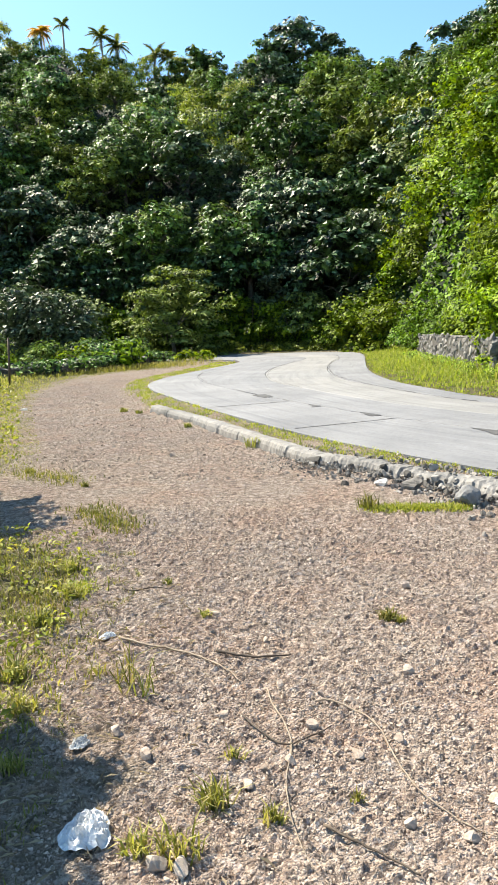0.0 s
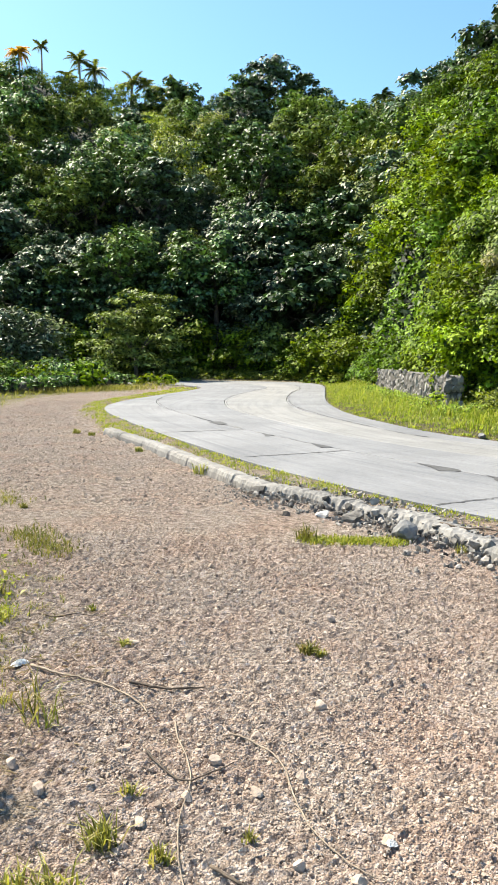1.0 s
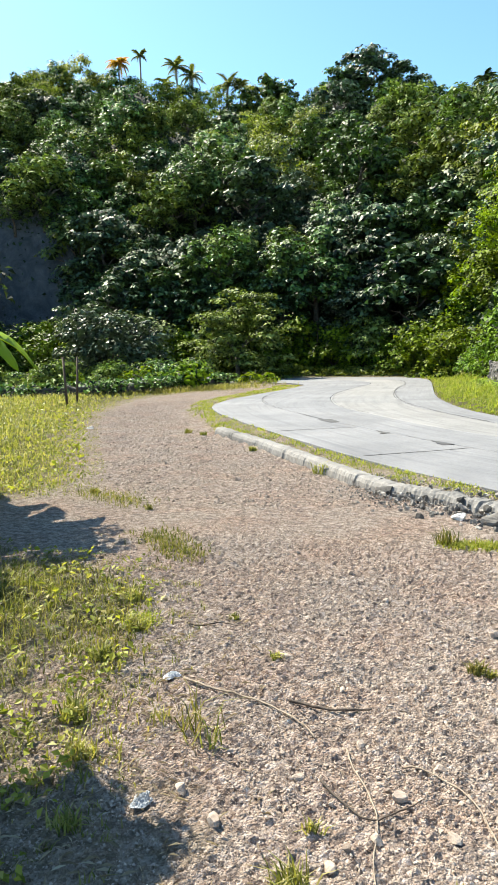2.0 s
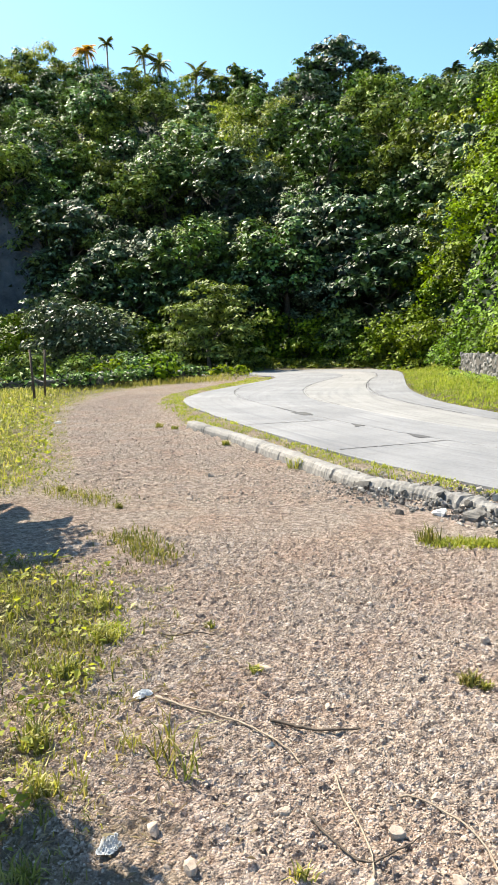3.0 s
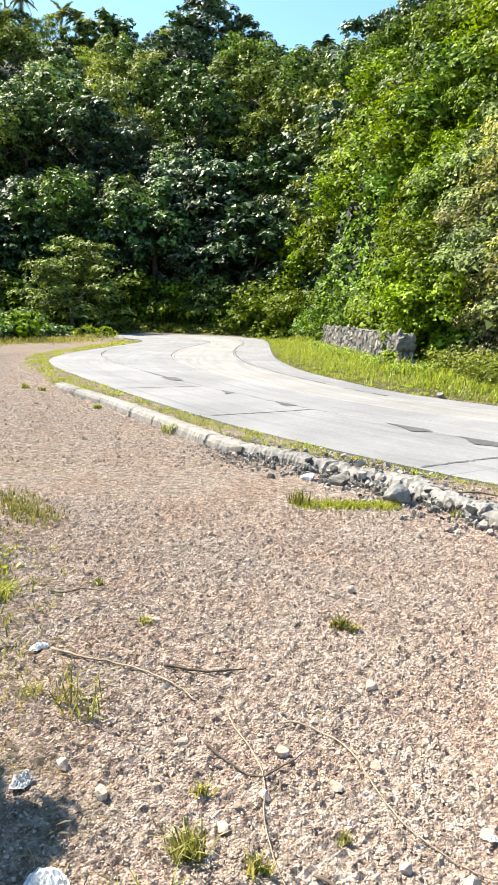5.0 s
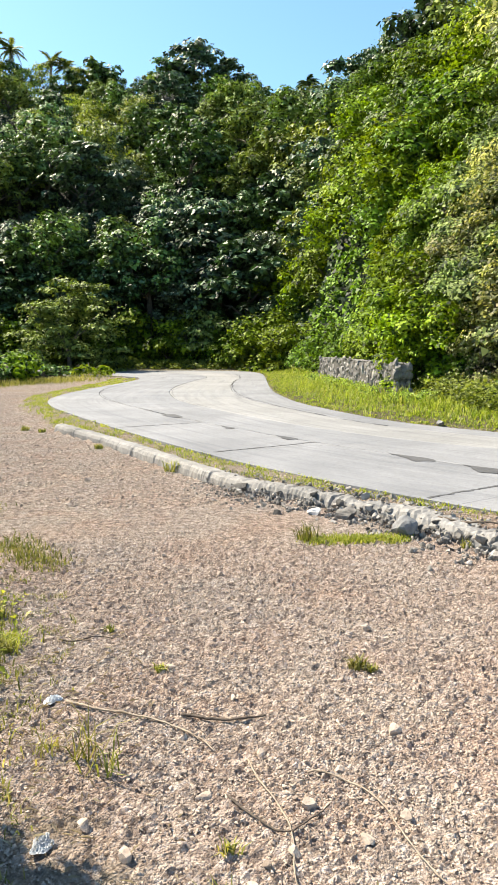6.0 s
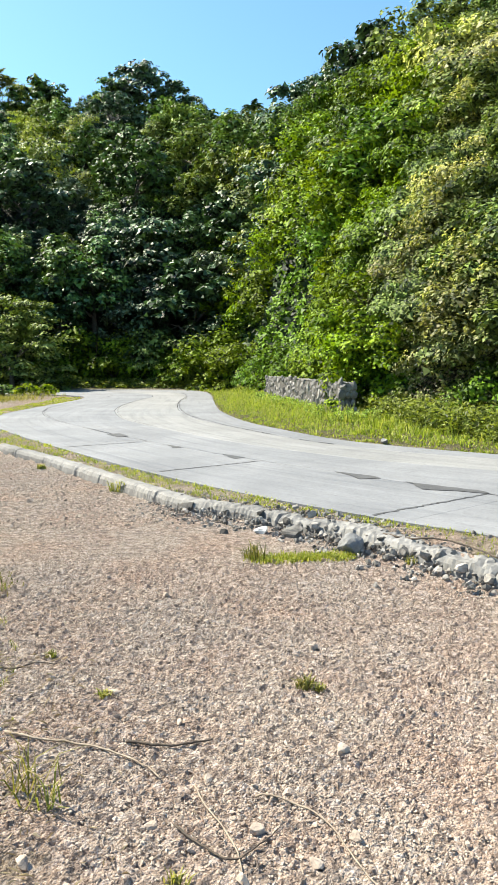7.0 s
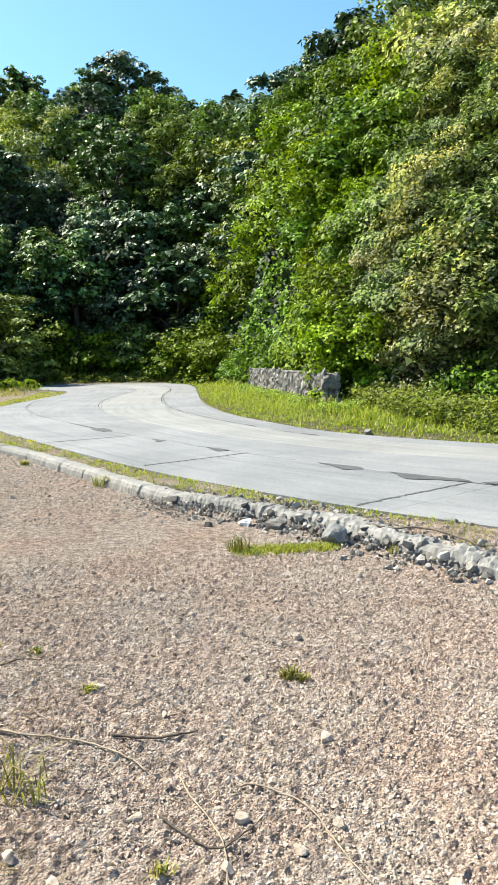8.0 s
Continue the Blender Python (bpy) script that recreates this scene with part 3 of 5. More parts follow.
def make_road():
    road = tagged(new("road"), "pale grey concrete road bending round the hill", "road", kind="structure")
    count = 160
    a, b = even(EDGE_NEAR, count), even(EDGE_FAR, count)
    # Match the two edges station by station.
    ta = np.argmin(((a[:, None] - b[None]) ** 2).sum(-1), 1)
    ta = np.maximum.accumulate(ta)
    ta = np.convolve(np.pad(ta, 6, "edge"), np.ones(13) / 13, "valid")
    b = np.stack([np.interp(ta, np.arange(count), b[:, k]) for k in (0, 1)], 1)
    s = np.r_[0, np.cumsum(np.linalg.norm(np.diff((a + b) / 2, axis=0), axis=1))]

    def across(u, f):
        p = [np.interp(u, s, a[:, k]) * (1 - f) + np.interp(u, s, b[:, k]) * f for k in (0, 1)]
        return p

    seams = [curve(p) for p in (
        [(20, -7.5), (10, 1.6), (6.2, 5.0), (4.6, 6.5), (3.62, 7.45), (2.95, 8.4), (2.25, 9.45), (1.67, 10.33), (0.95, 11.35), (0.1, 12.8), (-0.77, 14.3), (-1.7, 16.3), (-2.65, 18.4), (-3.43, 20.6), (-3.95, 22.9), (-4.2, 26), (-3.6, 30), (-3.0, 34), (-3.4, 38), (-8, 39.4), (-34, 40)],
        [(21, -6), (11, 3.6), (7.5, 6.8), (4.6, 9.4), (3.0, 10.9), (1.98, 12.2), (1.3, 13.4), (0.6, 14.8), (0.0, 16.2), (-0.64, 17.9), (-1.32, 20), (-1.7, 23), (-1.78, 26.3), (-1.43, 30.4), (-0.83, 36.6), (-2.6, 39.6), (-8, 41), (-34, 41.8)],
        [(21.5, -5), (12, 4.4), (8.0, 8.0), (4.9, 10.9), (3.5, 12.3), (2.49, 13.9), (1.97, 15.5), (1.52, 16.8), (0.82, 19.6), (0.45, 21.6), (0.29, 25.6), (0.4, 30.2), (0.8, 37.5), (-1.2, 41.6), (-8, 42.6), (-34, 43.2)])]
    fr = np.linspace(0.05, 0.95, 91)
    share = [np.array([fr[np.argmin(np.abs(off_line(a[k, 0] + (b - a)[k, 0] * fr, a[k, 1] + (b - a)[k, 1] * fr, line)))] for k in range(count)]) for line in seams]
    share = [np.convolve(np.pad(q, 2, "edge"), np.ones(5) / 5, "valid") for q in share]
    share[1], share[2] = np.maximum(share[1], share[0] + 0.04), np.maximum(share[2], np.maximum(share[1], share[0] + 0.04) + 0.04)

    def joint(u, which):
        return float(np.interp(u, s, share[which - 1]))

    length, d, skew = 3.66, 0.2, 1.4
    u0, k = float(np.interp(9.78, a[:, 1], s)) % length - length, 0
    while u0 < s[-1] - 1:
        u1 = min(u0 + length, s[-1])
        for lane in range(4):
            gap = 0.002
            us = np.linspace(max(u0, 0) + gap, u1 - gap, 7)
            low = [0.0 if lane == 0 else joint(u, lane) + 0.0012 for u in us]
            high = [1.0 if lane == 3 else joint(u, lane + 1) - 0.0012 for u in us]
            bm = bmesh.new()
            along = bm.loops.layers.uv.new("along")
            rows = []
            for u, f0, f1 in zip(us, low, high):
                row = []
                for f in (f0, f0 + 0.003, f1 - 0.003, f1):
                    x, y = across(u - skew * f, f)
                    drop = 0.006 if f in (f0, f1) else 0.0
                    row.append((bm.verts.new((x, y, ROAD_Z - drop)), u, 8 * f))
                rows.append(row)
            for r0, r1 in zip(rows[:-1], rows[1:]):
                for j in range(3):
                    corners = (r0[j], r0[j + 1], r1[j + 1], r1[j])
                    for loop, c in zip(bm.faces.new([c[0] for c in corners]).loops, corners):
                        loop[along].uv = c[1:]
            rim = [e for e in bm.edges if e.is_boundary]
            ex = bmesh.ops.extrude_edge_only(bm, edges=rim)
            for v in [g for g in ex["geom"] if isinstance(g, bmesh.types.BMVert)]:
                v.co.z = ROAD_Z - d
            bmesh.ops.recalc_face_normals(bm, faces=bm.faces)
            part("slab", bm_mesh("slab", bm, CONCRETE_PALE if lane == 2 else CONCRETE), road)
        u0 = u1
        k += 1

    def strip(name, us, f, width, label):
        """A thin seal along a joint, uneven in width."""
        bm, rng, last = bmesh.new(), np.random.default_rng(int(width * 1e4)), None
        for u in us:
            w = width * (0.14 + 0.9 * max(0.0, noise.noise(Vector((u * 1.1, width * 90, 0))) + 0.25) * rng.random())
            c = f(u) + rng.normal() * 0.003
            pr = [bm.verts.new((*across(u, c - w / 12), ROAD_Z + 0.004)), bm.verts.new((*across(u, c + w / 12), ROAD_Z + 0.004))]
            if last:
                bm.faces.new((last[0], last[1], pr[1], pr[0]))
            last = pr
        ob = part(name, bm_mesh(name, bm, TAR), road, label)
        return ob

    def at(y):
        return float(np.interp(y, (a + b)[:, 1] / 2, s))

    strip("joint_seal", np.arange(at(2), at(30), 0.13), lambda u: joint(u, 1), 0.05, "dark tar along a slab joint")
    strip("joint_seal", np.arange(at(17), at(34), 0.15), lambda u: joint(u, 2), 0.03, "dark tar along a slab joint")
    strip("joint_seal", np.arange(at(12), at(38), 0.13), lambda u: joint(u, 3), 0.09, "cracked dark tar seam")
    # Open transverse joints of the near lane.
    rng = np.random.default_rng(17)
    for p, q in (((-0.2, 9.74), (1.36, 10.74)), ((-1.95, 12.88), (-0.5, 13.7)), ((1.9, 6.62), (3.56, 7.65)), ((4.2, 3.9), (5.9, 5.0))):
        bm, last = bmesh.new(), None
        for t in np.linspace(0, 1, 40):
            w, o = 0.010 + 0.016 * rng.random(), rng.normal() * 0.008
            c = (p[0] + (q[0] - p[0]) * t - 0.5 * o, p[1] + (q[1] - p[1]) * t + o)
            pr = [bm.verts.new((c[0] + 0.5 * w, c[1] - 0.85 * w, ROAD_Z + 0.004)), bm.verts.new((c[0] - 0.5 * w, c[1] + 0.85 * w, ROAD_Z + 0.004))]
            if last:
                bm.faces.new((last[0], pr[0], pr[1], last[1]))
            last = pr
        part("joint_seal", bm_mesh("joint_seal", bm, TAR), road, "dark open joint across the lane")
    # Dark patches where the joint has broken away.
    for pts in ([(2.2, 9.53), (2.28, 9.2), (2.37, 8.83), (2.66, 8.83), (2.62, 9.06), (2.4, 9.3)], [(2.86, 8.6), (2.95, 8.3), (2.9, 7.98), (3.25, 7.86), (3.6, 7.66), (3.56, 7.87), (3.2, 8.2)], [(3.66, 7.6), (4.1, 7.0), (4.9, 6.2), (4.5, 6.9), (3.95, 7.6)], [(-1.4, 15.3), (-1.1, 15.36), (-0.88, 14.75), (-1.1, 14.6)], [(-0.1, 13.1), (0.16, 12.7), (0.0, 12.5)], [(0.8, 11.6), (1.16, 11.1), (0.92, 11.0)]):
        bm = bmesh.new()
        c = np.mean(pts, 0)
        ring = [bm.verts.new((*(c + (np.array(p) - c) * w), ROAD_Z + 0.007)) for p in even(np.array(pts + pts[:1], float), 22)[:-1] for w in (1 + 0.12 * noise.noise(Vector((p[0] * 3, p[1] * 3, 0))),)]
        for v in ring:
            v.co.x, v.co.y = v.co.x + 0.05 * noise.noise(v.co * 5), v.co.y + 0.05 * noise.noise(v.co * 5 + Vector((9, 0, 0)))
        bm.faces.new(ring)
        bmesh.ops.recalc_face_normals(bm, faces=bm.faces)
        part("tar_patch", bm_mesh("tar_patch", bm, TAR), road, "dark patch along a worn joint")
    return road


make_road()


def make_kerb():
    """The broken concrete kerb beside the lay-by: long rough pieces end to end, crumbling towards the near end."""
    kerb = tagged(new("kerb"), "broken pale concrete kerb strip along the gravel edge", "kerb", kind="structure")
    line = KERB_LINE[(KERB_LINE[:, 1] > 1.0) & (KERB_LINE[:, 1] < 14.0)]
    rng = np.random.default_rng(4)
    count = 640
    pts = even(line, count)
    starts = [0]
    while starts[-1] < count - 90:
        starts.append(starts[-1] + int(rng.integers(45, 110)))
    starts.append(count - 1)
    for i0, i1 in zip(starts[:-1], starts[1:]):
        bm, rings = bmesh.new(), []
        for i in range(i0, i1 + 1):
            t = pts[min(i + 1, count - 1)] - pts[max(i - 1, 0)]
            t = t / np.hypot(*t)
            nrm = np.array([-t[1], t[0]])
            end = 0.02 if i in (i0, i1) else 0.0
            broken = float(step(8.2, 6.6, pts[i][1]))
            w, h = 0.095 + 0.03 * broken + wave(pts[i][0], pts[i][1], 0.5, 5) * 0.012 + rng.normal() * 0.003 - end, 0.14 - 0.012 * broken + wave(pts[i][0], pts[i][1], 0.6, 6) * (0.006 + 0.012 * broken) + rng.normal() * 0.002 - end * 0.5
            lump = 0.006 + 0.008 * broken
            prof = [(w + 0.05, -0.08), (w + 0.04, 0.02), (w + 0.03, h * 0.55), (w + 0.005, h - 0.02), (w * 0.8, h - 0.004), (w * 0.45, h), (w * 0.1, h), (-w * 0.25, h), (-w * 0.6, h), (-w * 0.9, h - 0.008), (-w - 0.01, h - 0.05), (-w - 0.02, -0.05)]
            base = pts[i] - t * (0.006 if i == i1 else 0.0)
            ring = []
            for o, z in prof:
                q = Vector((base[0] + nrm[0] * o, base[1] + nrm[1] * o, z))
                g = noise.noise(q * 7) * 0.010 + noise.noise(q * 26) * (0.004 + 0.004 * broken) + noise.noise(q * 60) * 0.003 + (noise.noise(q * 13) * 0.013 + noise.noise(q * 34) * 0.012) * broken - max(0.0, noise.noise(q * 3.1) - 0.15) * 0.09 * broken
                ring.append(bm.verts.new((q.x + nrm[0] * g * 0.8, q.y + nrm[1] * g * 0.8, z + g if z > 0 else z)))
            rings.append(ring)
        for a, b in zip(rings[:-1], rings[1:]):
            for j in range(len(a) - 1):
                bm.faces.new((a[j], b[j], b[j + 1], a[j + 1]))
        bm.faces.new(rings[0])
        bm.faces.new(rings[-1][::-1])
        bmesh.ops.recalc_face_normals(bm, faces=bm.faces)
        part("kerb_block", bm_mesh("kerb_block", bm, KERB, False), kerb)


make_kerb()


def make_hillside():
    az = np.concatenate([np.arange(-100, -36, 3.0), np.arange(-36, 40, 0.6), np.arange(40, 101, 3.0)])
    s = np.concatenate([[-0.06, -0.02], np.linspace(0, 1, 70), np.linspace(1.1, 4, 12)])
    A, S = np.meshgrid(az, s)
    r0, r1 = np.interp(A, FOOT[:, 0], FOOT[:, 1]), np.interp(A, CREST[:, 0], CREST[:, 1])
    R = r0 + S * (r1 - r0)
    Z = np.where(S < 0, -0.5, hill_height(R, A))
    v = np.stack([R * np.sin(np.radians(A)), R * np.cos(np.radians(A)), Z], -1).reshape(-1, 3)
    i = np.arange(A.size).reshape(A.shape)
    f = np.stack([i[:-1, :-1], i[1:, :-1], i[1:, 1:], i[:-1, 1:]], -1).reshape(-1, 4)[:, ::-1]
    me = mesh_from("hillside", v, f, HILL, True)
    el = np.degrees(np.arctan2(Z, R))
    me.attributes.new("rock", "FLOAT", "POINT").data.foreach_set("value", ((A > -40) & (A < -23) & (el < 13)).ravel().astype(np.float32))
    ob = new("hillside", me)
    return tagged(ob, "steep wooded hillside above the road, its soil darkened as shade under the trees", "hillside", kind="structure")


make_hillside()


# ---- trees ----
def make_tree(name, label, rng, mat, R, H, trunk, lobes, each, size, category="tree", bark=BARK, **kw):
    """A tree at the origin: a trunk with limbs, and a crown of leafy clumps."""
    ob = tagged(new(name), label, category)
    part("trunk", trunk_mesh(rng, trunk + H * 0.3, 0.035 * (R + trunk), bark, 5, R * 0.6), ob)
    v, f = crown_leaves(rng, R, H, lobes, each, size, **kw)
    v[:, 2] += trunk + H * 0.35
    part("crown", mesh_from("crown", v, f, mat), ob)
    return ob


def put(ob, x, y, z, turn, size, group, first):
    m = pose(x, y, z, 0, 0, turn)
    if first:
        ob.matrix_basis = m @ Matrix.Scale(size, 4)
    else:
        ob = copy_at(ob, m, size)
    ob["group"] = group
    return ob


def top_of(ob):
    """Height of a thing's crown above its base, at size 1."""
    me = ob.children[1].data
    z = np.empty(len(me.vertices) * 3, np.float32)
    me.vertices.foreach_get("co", z)
    return float(np.percentile(z[2::3], 99.5))


def headroom(r, az, z, drop):
    """Height from z up to the line of the skyline at that bearing."""
    return 1.55 + r * math.tan(radians(float(np.interp(az, SKYLINE[:, 0], SKYLINE[:, 1])) - drop)) - z


def forest():
    rng = np.random.default_rng(11)
    kinds = []
    for k, (mat, label) in enumerate([(LEAF_DARK, "dark green broadleaf tree on the wooded hillside"), (LEAF_DARK, "dense dark green tree on the wooded hillside"), (LEAF_MID, "mid green spreading tree on the wooded hillside"), (LEAF_MID, "layered green tree on the wooded hillside"), (LEAF_OLIVE, "olive green feathery tree on the wooded hillside"), (LEAF_GREY, "grey green vine-hung tree on the wooded hillside")]):
        t = make_tree("hill_tree", label, rng, mat, 3.4, 3.3, 1.6 + 0.6 * (k % 3), 62 + 4 * k, 66, 0.275 - 0.02 * (k % 3), width=0.85, flat=0.5 + 0.14 * (k % 3), spread=0.23 - 0.02 * (k % 2), sunward=0.35, tiers=True, small=True)
        kinds.append([t, True, top_of(t)])
    t = make_tree("hill_tree", "yellow green bamboo-like clump on the hillside", rng, LEAF_YELLOW, 3.0, 3.4, 1.6, 60, 70, 0.26, flat=0.9, width=0.4, spread=0.24, small=True)
    yellow = [t, True, top_of(t)]
    # A row of trees along the ridge, each as tall as the skyline there.
    az = -34.0
    while az < 27:
        r = float(np.interp(az, CREST[:, 0], CREST[:, 1])) - rng.uniform(0.5, 4.0)
        z = float(hill_height(np.array(r), np.array(az))) - 0.3
        # Paler leaf kinds left of the saddle give the crest its sunlit tone by colour.
        kind = kinds[int(rng.choice([2, 4, 3] if az > 18 else [0, 0, 0, 2] if az > 8.5 else [2, 3, 4, 2, 0, 2]))] if az > -4 or rng.random() < 0.55 else yellow
        size = float(np.clip(headroom(r, az, z, rng.uniform(0.4, 1.1) + 0.7 * (8.3 < az < 10.6) - 0.4 * (-23 < az < -6)) / kind[2], 0.45, 1.7))
        put(kind[0], r * math.sin(radians(az)), r * math.cos(radians(az)), z, rng.uniform(0, 360), size, "trees on the ridge", kind[1])
        kind[1] = False
        az += math.degrees(3.4 * size / r) * rng.uniform(0.6, 1.0)
    taken = []
    want, tries = 250, 0
    while len(taken) < want and tries < 20000:
        tries += 1
        az = rng.uniform(-36, 9.5)
        u = rng.uniform(0, 1)
        r0, r1 = np.interp(az, FOOT[:, 0], FOOT[:, 1]), np.interp(az, CREST[:, 0], CREST[:, 1])
        s = u ** 1.25
        r = r0 + s * (r1 - r0) + 1.0
        z = float(hill_height(np.array(r), np.array(az)))
        el = math.degrees(math.atan2(z, r))
        if -33 < az < -24.3 + 0.4 * math.sin(el) and 1.0 < el < 10.5:
            continue
        if r < 44 or (3.5 < el < 14.5 and wave(np.array(az), np.array(el), 6.0, 15, 2) > 0.78):
            continue
        if any((az - a) ** 2 + ((el - e) * 1.2) ** 2 < (1.5 * 75 / max(r, 60)) ** 2 for a, e in taken):
            continue
        taken.append((az, el))
        # Higher up, yellow and paler kinds put sunlight on the upper hill into leaf colour.
        if (el > 11.5 and -16 < az < -5 and rng.random() < 0.5) or (el > 13 and rng.random() < 0.12):
            kind = yellow
        else:
            kind = kinds[int(rng.choice(6, p=[0.24, 0.2, 0.2, 0.16, 0.08, 0.12] if el < 11.5 else [0.05, 0.04, 0.29, 0.27, 0.35, 0.0]))]
        size = rng.choice([0.55, 0.7, 0.85, 1.0]) * rng.uniform(0.85, 1.1)
        size = min(size, headroom(r, az, z, 1.2) / kind[2])
        if size < 0.35:
            continue
        x, y = r * math.sin(radians(az)), r * math.cos(radians(az))
        put(kind[0], x, y, z - 0.3, rng.uniform(0, 360), size, "hillside woods", kind[1])
        kind[1] = False


forest()


def DRY_LINE(el):
    """Bearing past which dry creepers cover the near slope, by elevation."""
    return np.interp(el, [2, 7, 10, 16, 21.5, 24], [18.2, 17.4, 16.9, 18.8, 21.2, 22.4])


def spur_bushes():
    """Bushes and small trees of the near slope beside the road."""
    rng = np.random.default_rng(21)
    kinds, small = [], []
    for k, (mat, label) in enumerate([(LEAF_BRIGHT, "bright green leafy bush on the roadside slope"), (LEAF_BRIGHT, "sunlit large-leaved green bush on the slope"), (LEAF_GREEN, "dense green bush on the roadside slope"), (LEAF_OLIVE, "olive green vine-covered bush on the slope"), (LEAF_DRY, "yellowish dry vine-covered bush on the slope")]):
        t = make_tree("slope_bush", label, rng, mat, 2.2, 1.9, 0.7, 44, 105, 0.145, category="bush", flat=0.7, width=0.8, spread=0.3, sunward=0.5, small=True)
        kinds.append([t, True, top_of(t)])
        t = make_tree("slope_bush", label, rng, mat, 1.35, 1.1, 0.3, 26, 215, 0.092 if k < 4 else 0.075, category="bush", flat=0.75, width=0.85, spread=0.34, sunward=0.45, small=True)
        small.append([t, True, top_of(t)])
    for near, want, low, high in ((False, 120, 4.5, 30), (True, 85, 8.5, 30)):
        taken, tries = [], 0
        while len(taken) < want and tries < 5000:
            tries += 1
            az = rng.uniform(low, high)
            r0, r1 = np.interp(az, FOOT[:, 0], FOOT[:, 1]), np.interp(az, CREST[:, 0], CREST[:, 1])
            r = r0 + 0.5 + rng.uniform(0, 1) ** 1.5 * 11.5 if near else r0 + 1.5 + rng.uniform(0.12, 1) ** 1.2 * (r1 - r0)
            z = float(hill_height(np.array(r), np.array(az)))
            el = math.degrees(math.atan2(z, r))
            gap = 1.35 if near else 1.4 * np.clip(34 / r, 0.75, 1.5)
            if (r > 28) == near or any((az - a) ** 2 + (el - e) ** 2 < gap**2 for a, e in taken):
                continue
            # The dry creepers beyond this line have no bushes under them but for a few.
            dry = az - DRY_LINE(el) + rng.normal() * 0.4
            if dry > 0 and rng.random() < 0.86:
                continue
            taken.append((az, el))
            i = int(rng.choice([3, 3, 4])) if dry > 0 else int(rng.choice([2, 2, 2, 3])) if az < np.interp(el, [3, 8, 12, 18, 22], [4.5, 6.5, 9, 13, 16]) else int(rng.choice([0, 1, 2])) if 13.3 < az < 17.5 and el < 7 else int(rng.choice([0, 0, 1, 1, 1, 2]))
            kind = (small if near else kinds)[i]
            size = rng.uniform(0.75, 1.15) if near else rng.uniform(0.8, 1.2) * (0.6 + 0.011 * r)
            size = min(size, headroom(r, az, z, 0.9) / kind[2])
            if size < 0.3:
                continue
            put(kind[0], r * math.sin(radians(az)), r * math.cos(radians(az)), z - 0.4, rng.uniform(0, 360), size, "slope bushes", kind[1])
            kind[1] = False
    # A row of low bushes along the foot of the slopes.
    az = -35.0
    while az < 36:
        r = float(np.interp(az, FOOT[:, 0], FOOT[:, 1])) 
        far = r > 34
        r += rng.uniform(-2.2, 1.0) if far else rng.uniform(0.2, 1.2)
        dry = step(16.2, 18.2, az + rng.normal() * 0.5)
        i = int(rng.choice([2, 2, 3, 1])) if far else int(rng.choice([4, 3, 2, 3])) if rng.random() < dry else int(rng.choice([0, 1, 2]))
        kind = (kinds if far else small)[i]
        size = rng.uniform(0.5, 1.5) if far else rng.uniform(0.65, 1.0)
        put(kind[0], r * math.sin(radians(az)), r * math.cos(radians(az)), -0.5 * size + 0.5, rng.uniform(0, 360), size, "bushes along the foot of the slope", kind[1])
        kind[1] = False
        az += rng.uniform(0.8, 1.9) if far else math.degrees(1.3 / r) * rng.uniform(0.8, 1.2)
    # Dense bushes close behind the stone wall.
    for x, y, size, i in ((5.5, 17.9, 0.95, 2), (6.6, 18.6, 1.2, 0), (5.5, 19.6, 1.05, 1), (6.4, 20.6, 1.35, 0), (5.5, 21.6, 1.15, 1), (5.4, 23.6, 1.2, 0), (6.3, 23.4, 1.5, 0), (5.3, 25.6, 1.25, 1), (5.3, 27.6, 1.3, 2), (6.5, 26.6, 1.6, 1)):
        put(small[i][0], x + 0.75, y + 0.2, 0.3, rng.uniform(0, 360), size, "bushes behind the stone wall", small[i][1])
        small[i][1] = False
    # Every kind stands somewhere on the slope.
    for k, kind in enumerate(kinds + small):
        if kind[1]:
            az = 19.0 + 0.9 * k
            r = float(np.interp(az, FOOT[:, 0], FOOT[:, 1])) + 6
            put(kind[0], r * math.sin(radians(az)), r * math.cos(radians(az)), float(hill_height(np.array(r), np.array(az))) - 0.4, 40 * k, 0.8, "slope bushes", True)
            kind[1] = False


spur_bushes()


def undergrowth():
    """Low leaves that cover the wooded hillside between the trees, coloured near-black as the shade there."""
    rng = np.random.default_rng(31)
    count = 80000
    az, s = rng.uniform(-38, 12, count), rng.uniform(0, 1, count) ** 1.3
    r0, r1 = np.interp(az, FOOT[:, 0], FOOT[:, 1]), np.interp(az, CREST[:, 0], CREST[:, 1])
    r = r0 + s * (r1 - r0)
    z = hill_height(r, az)
    el = np.degrees(np.arctan2(z, r))
    keep = ~((az > -33) & (az < -24.5) & (el > 1) & (el < 10)) | (rng.random(count) < 0.25)
    az, r, z = az[keep], r[keep], z[keep]
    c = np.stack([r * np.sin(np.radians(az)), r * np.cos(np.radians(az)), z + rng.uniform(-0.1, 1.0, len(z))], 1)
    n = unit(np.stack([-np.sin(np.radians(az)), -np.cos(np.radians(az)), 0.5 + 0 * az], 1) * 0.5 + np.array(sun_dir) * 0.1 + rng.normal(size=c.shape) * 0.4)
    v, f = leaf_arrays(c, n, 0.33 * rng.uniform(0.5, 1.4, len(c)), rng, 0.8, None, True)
    tagged(new("undergrowth", mesh_from("undergrowth", v, f, LEAF_GAP_SHADE)), "low plants covering the wooded hillside, near-black as shade between the trees", "undergrowth", kind="stuff")


undergrowth()


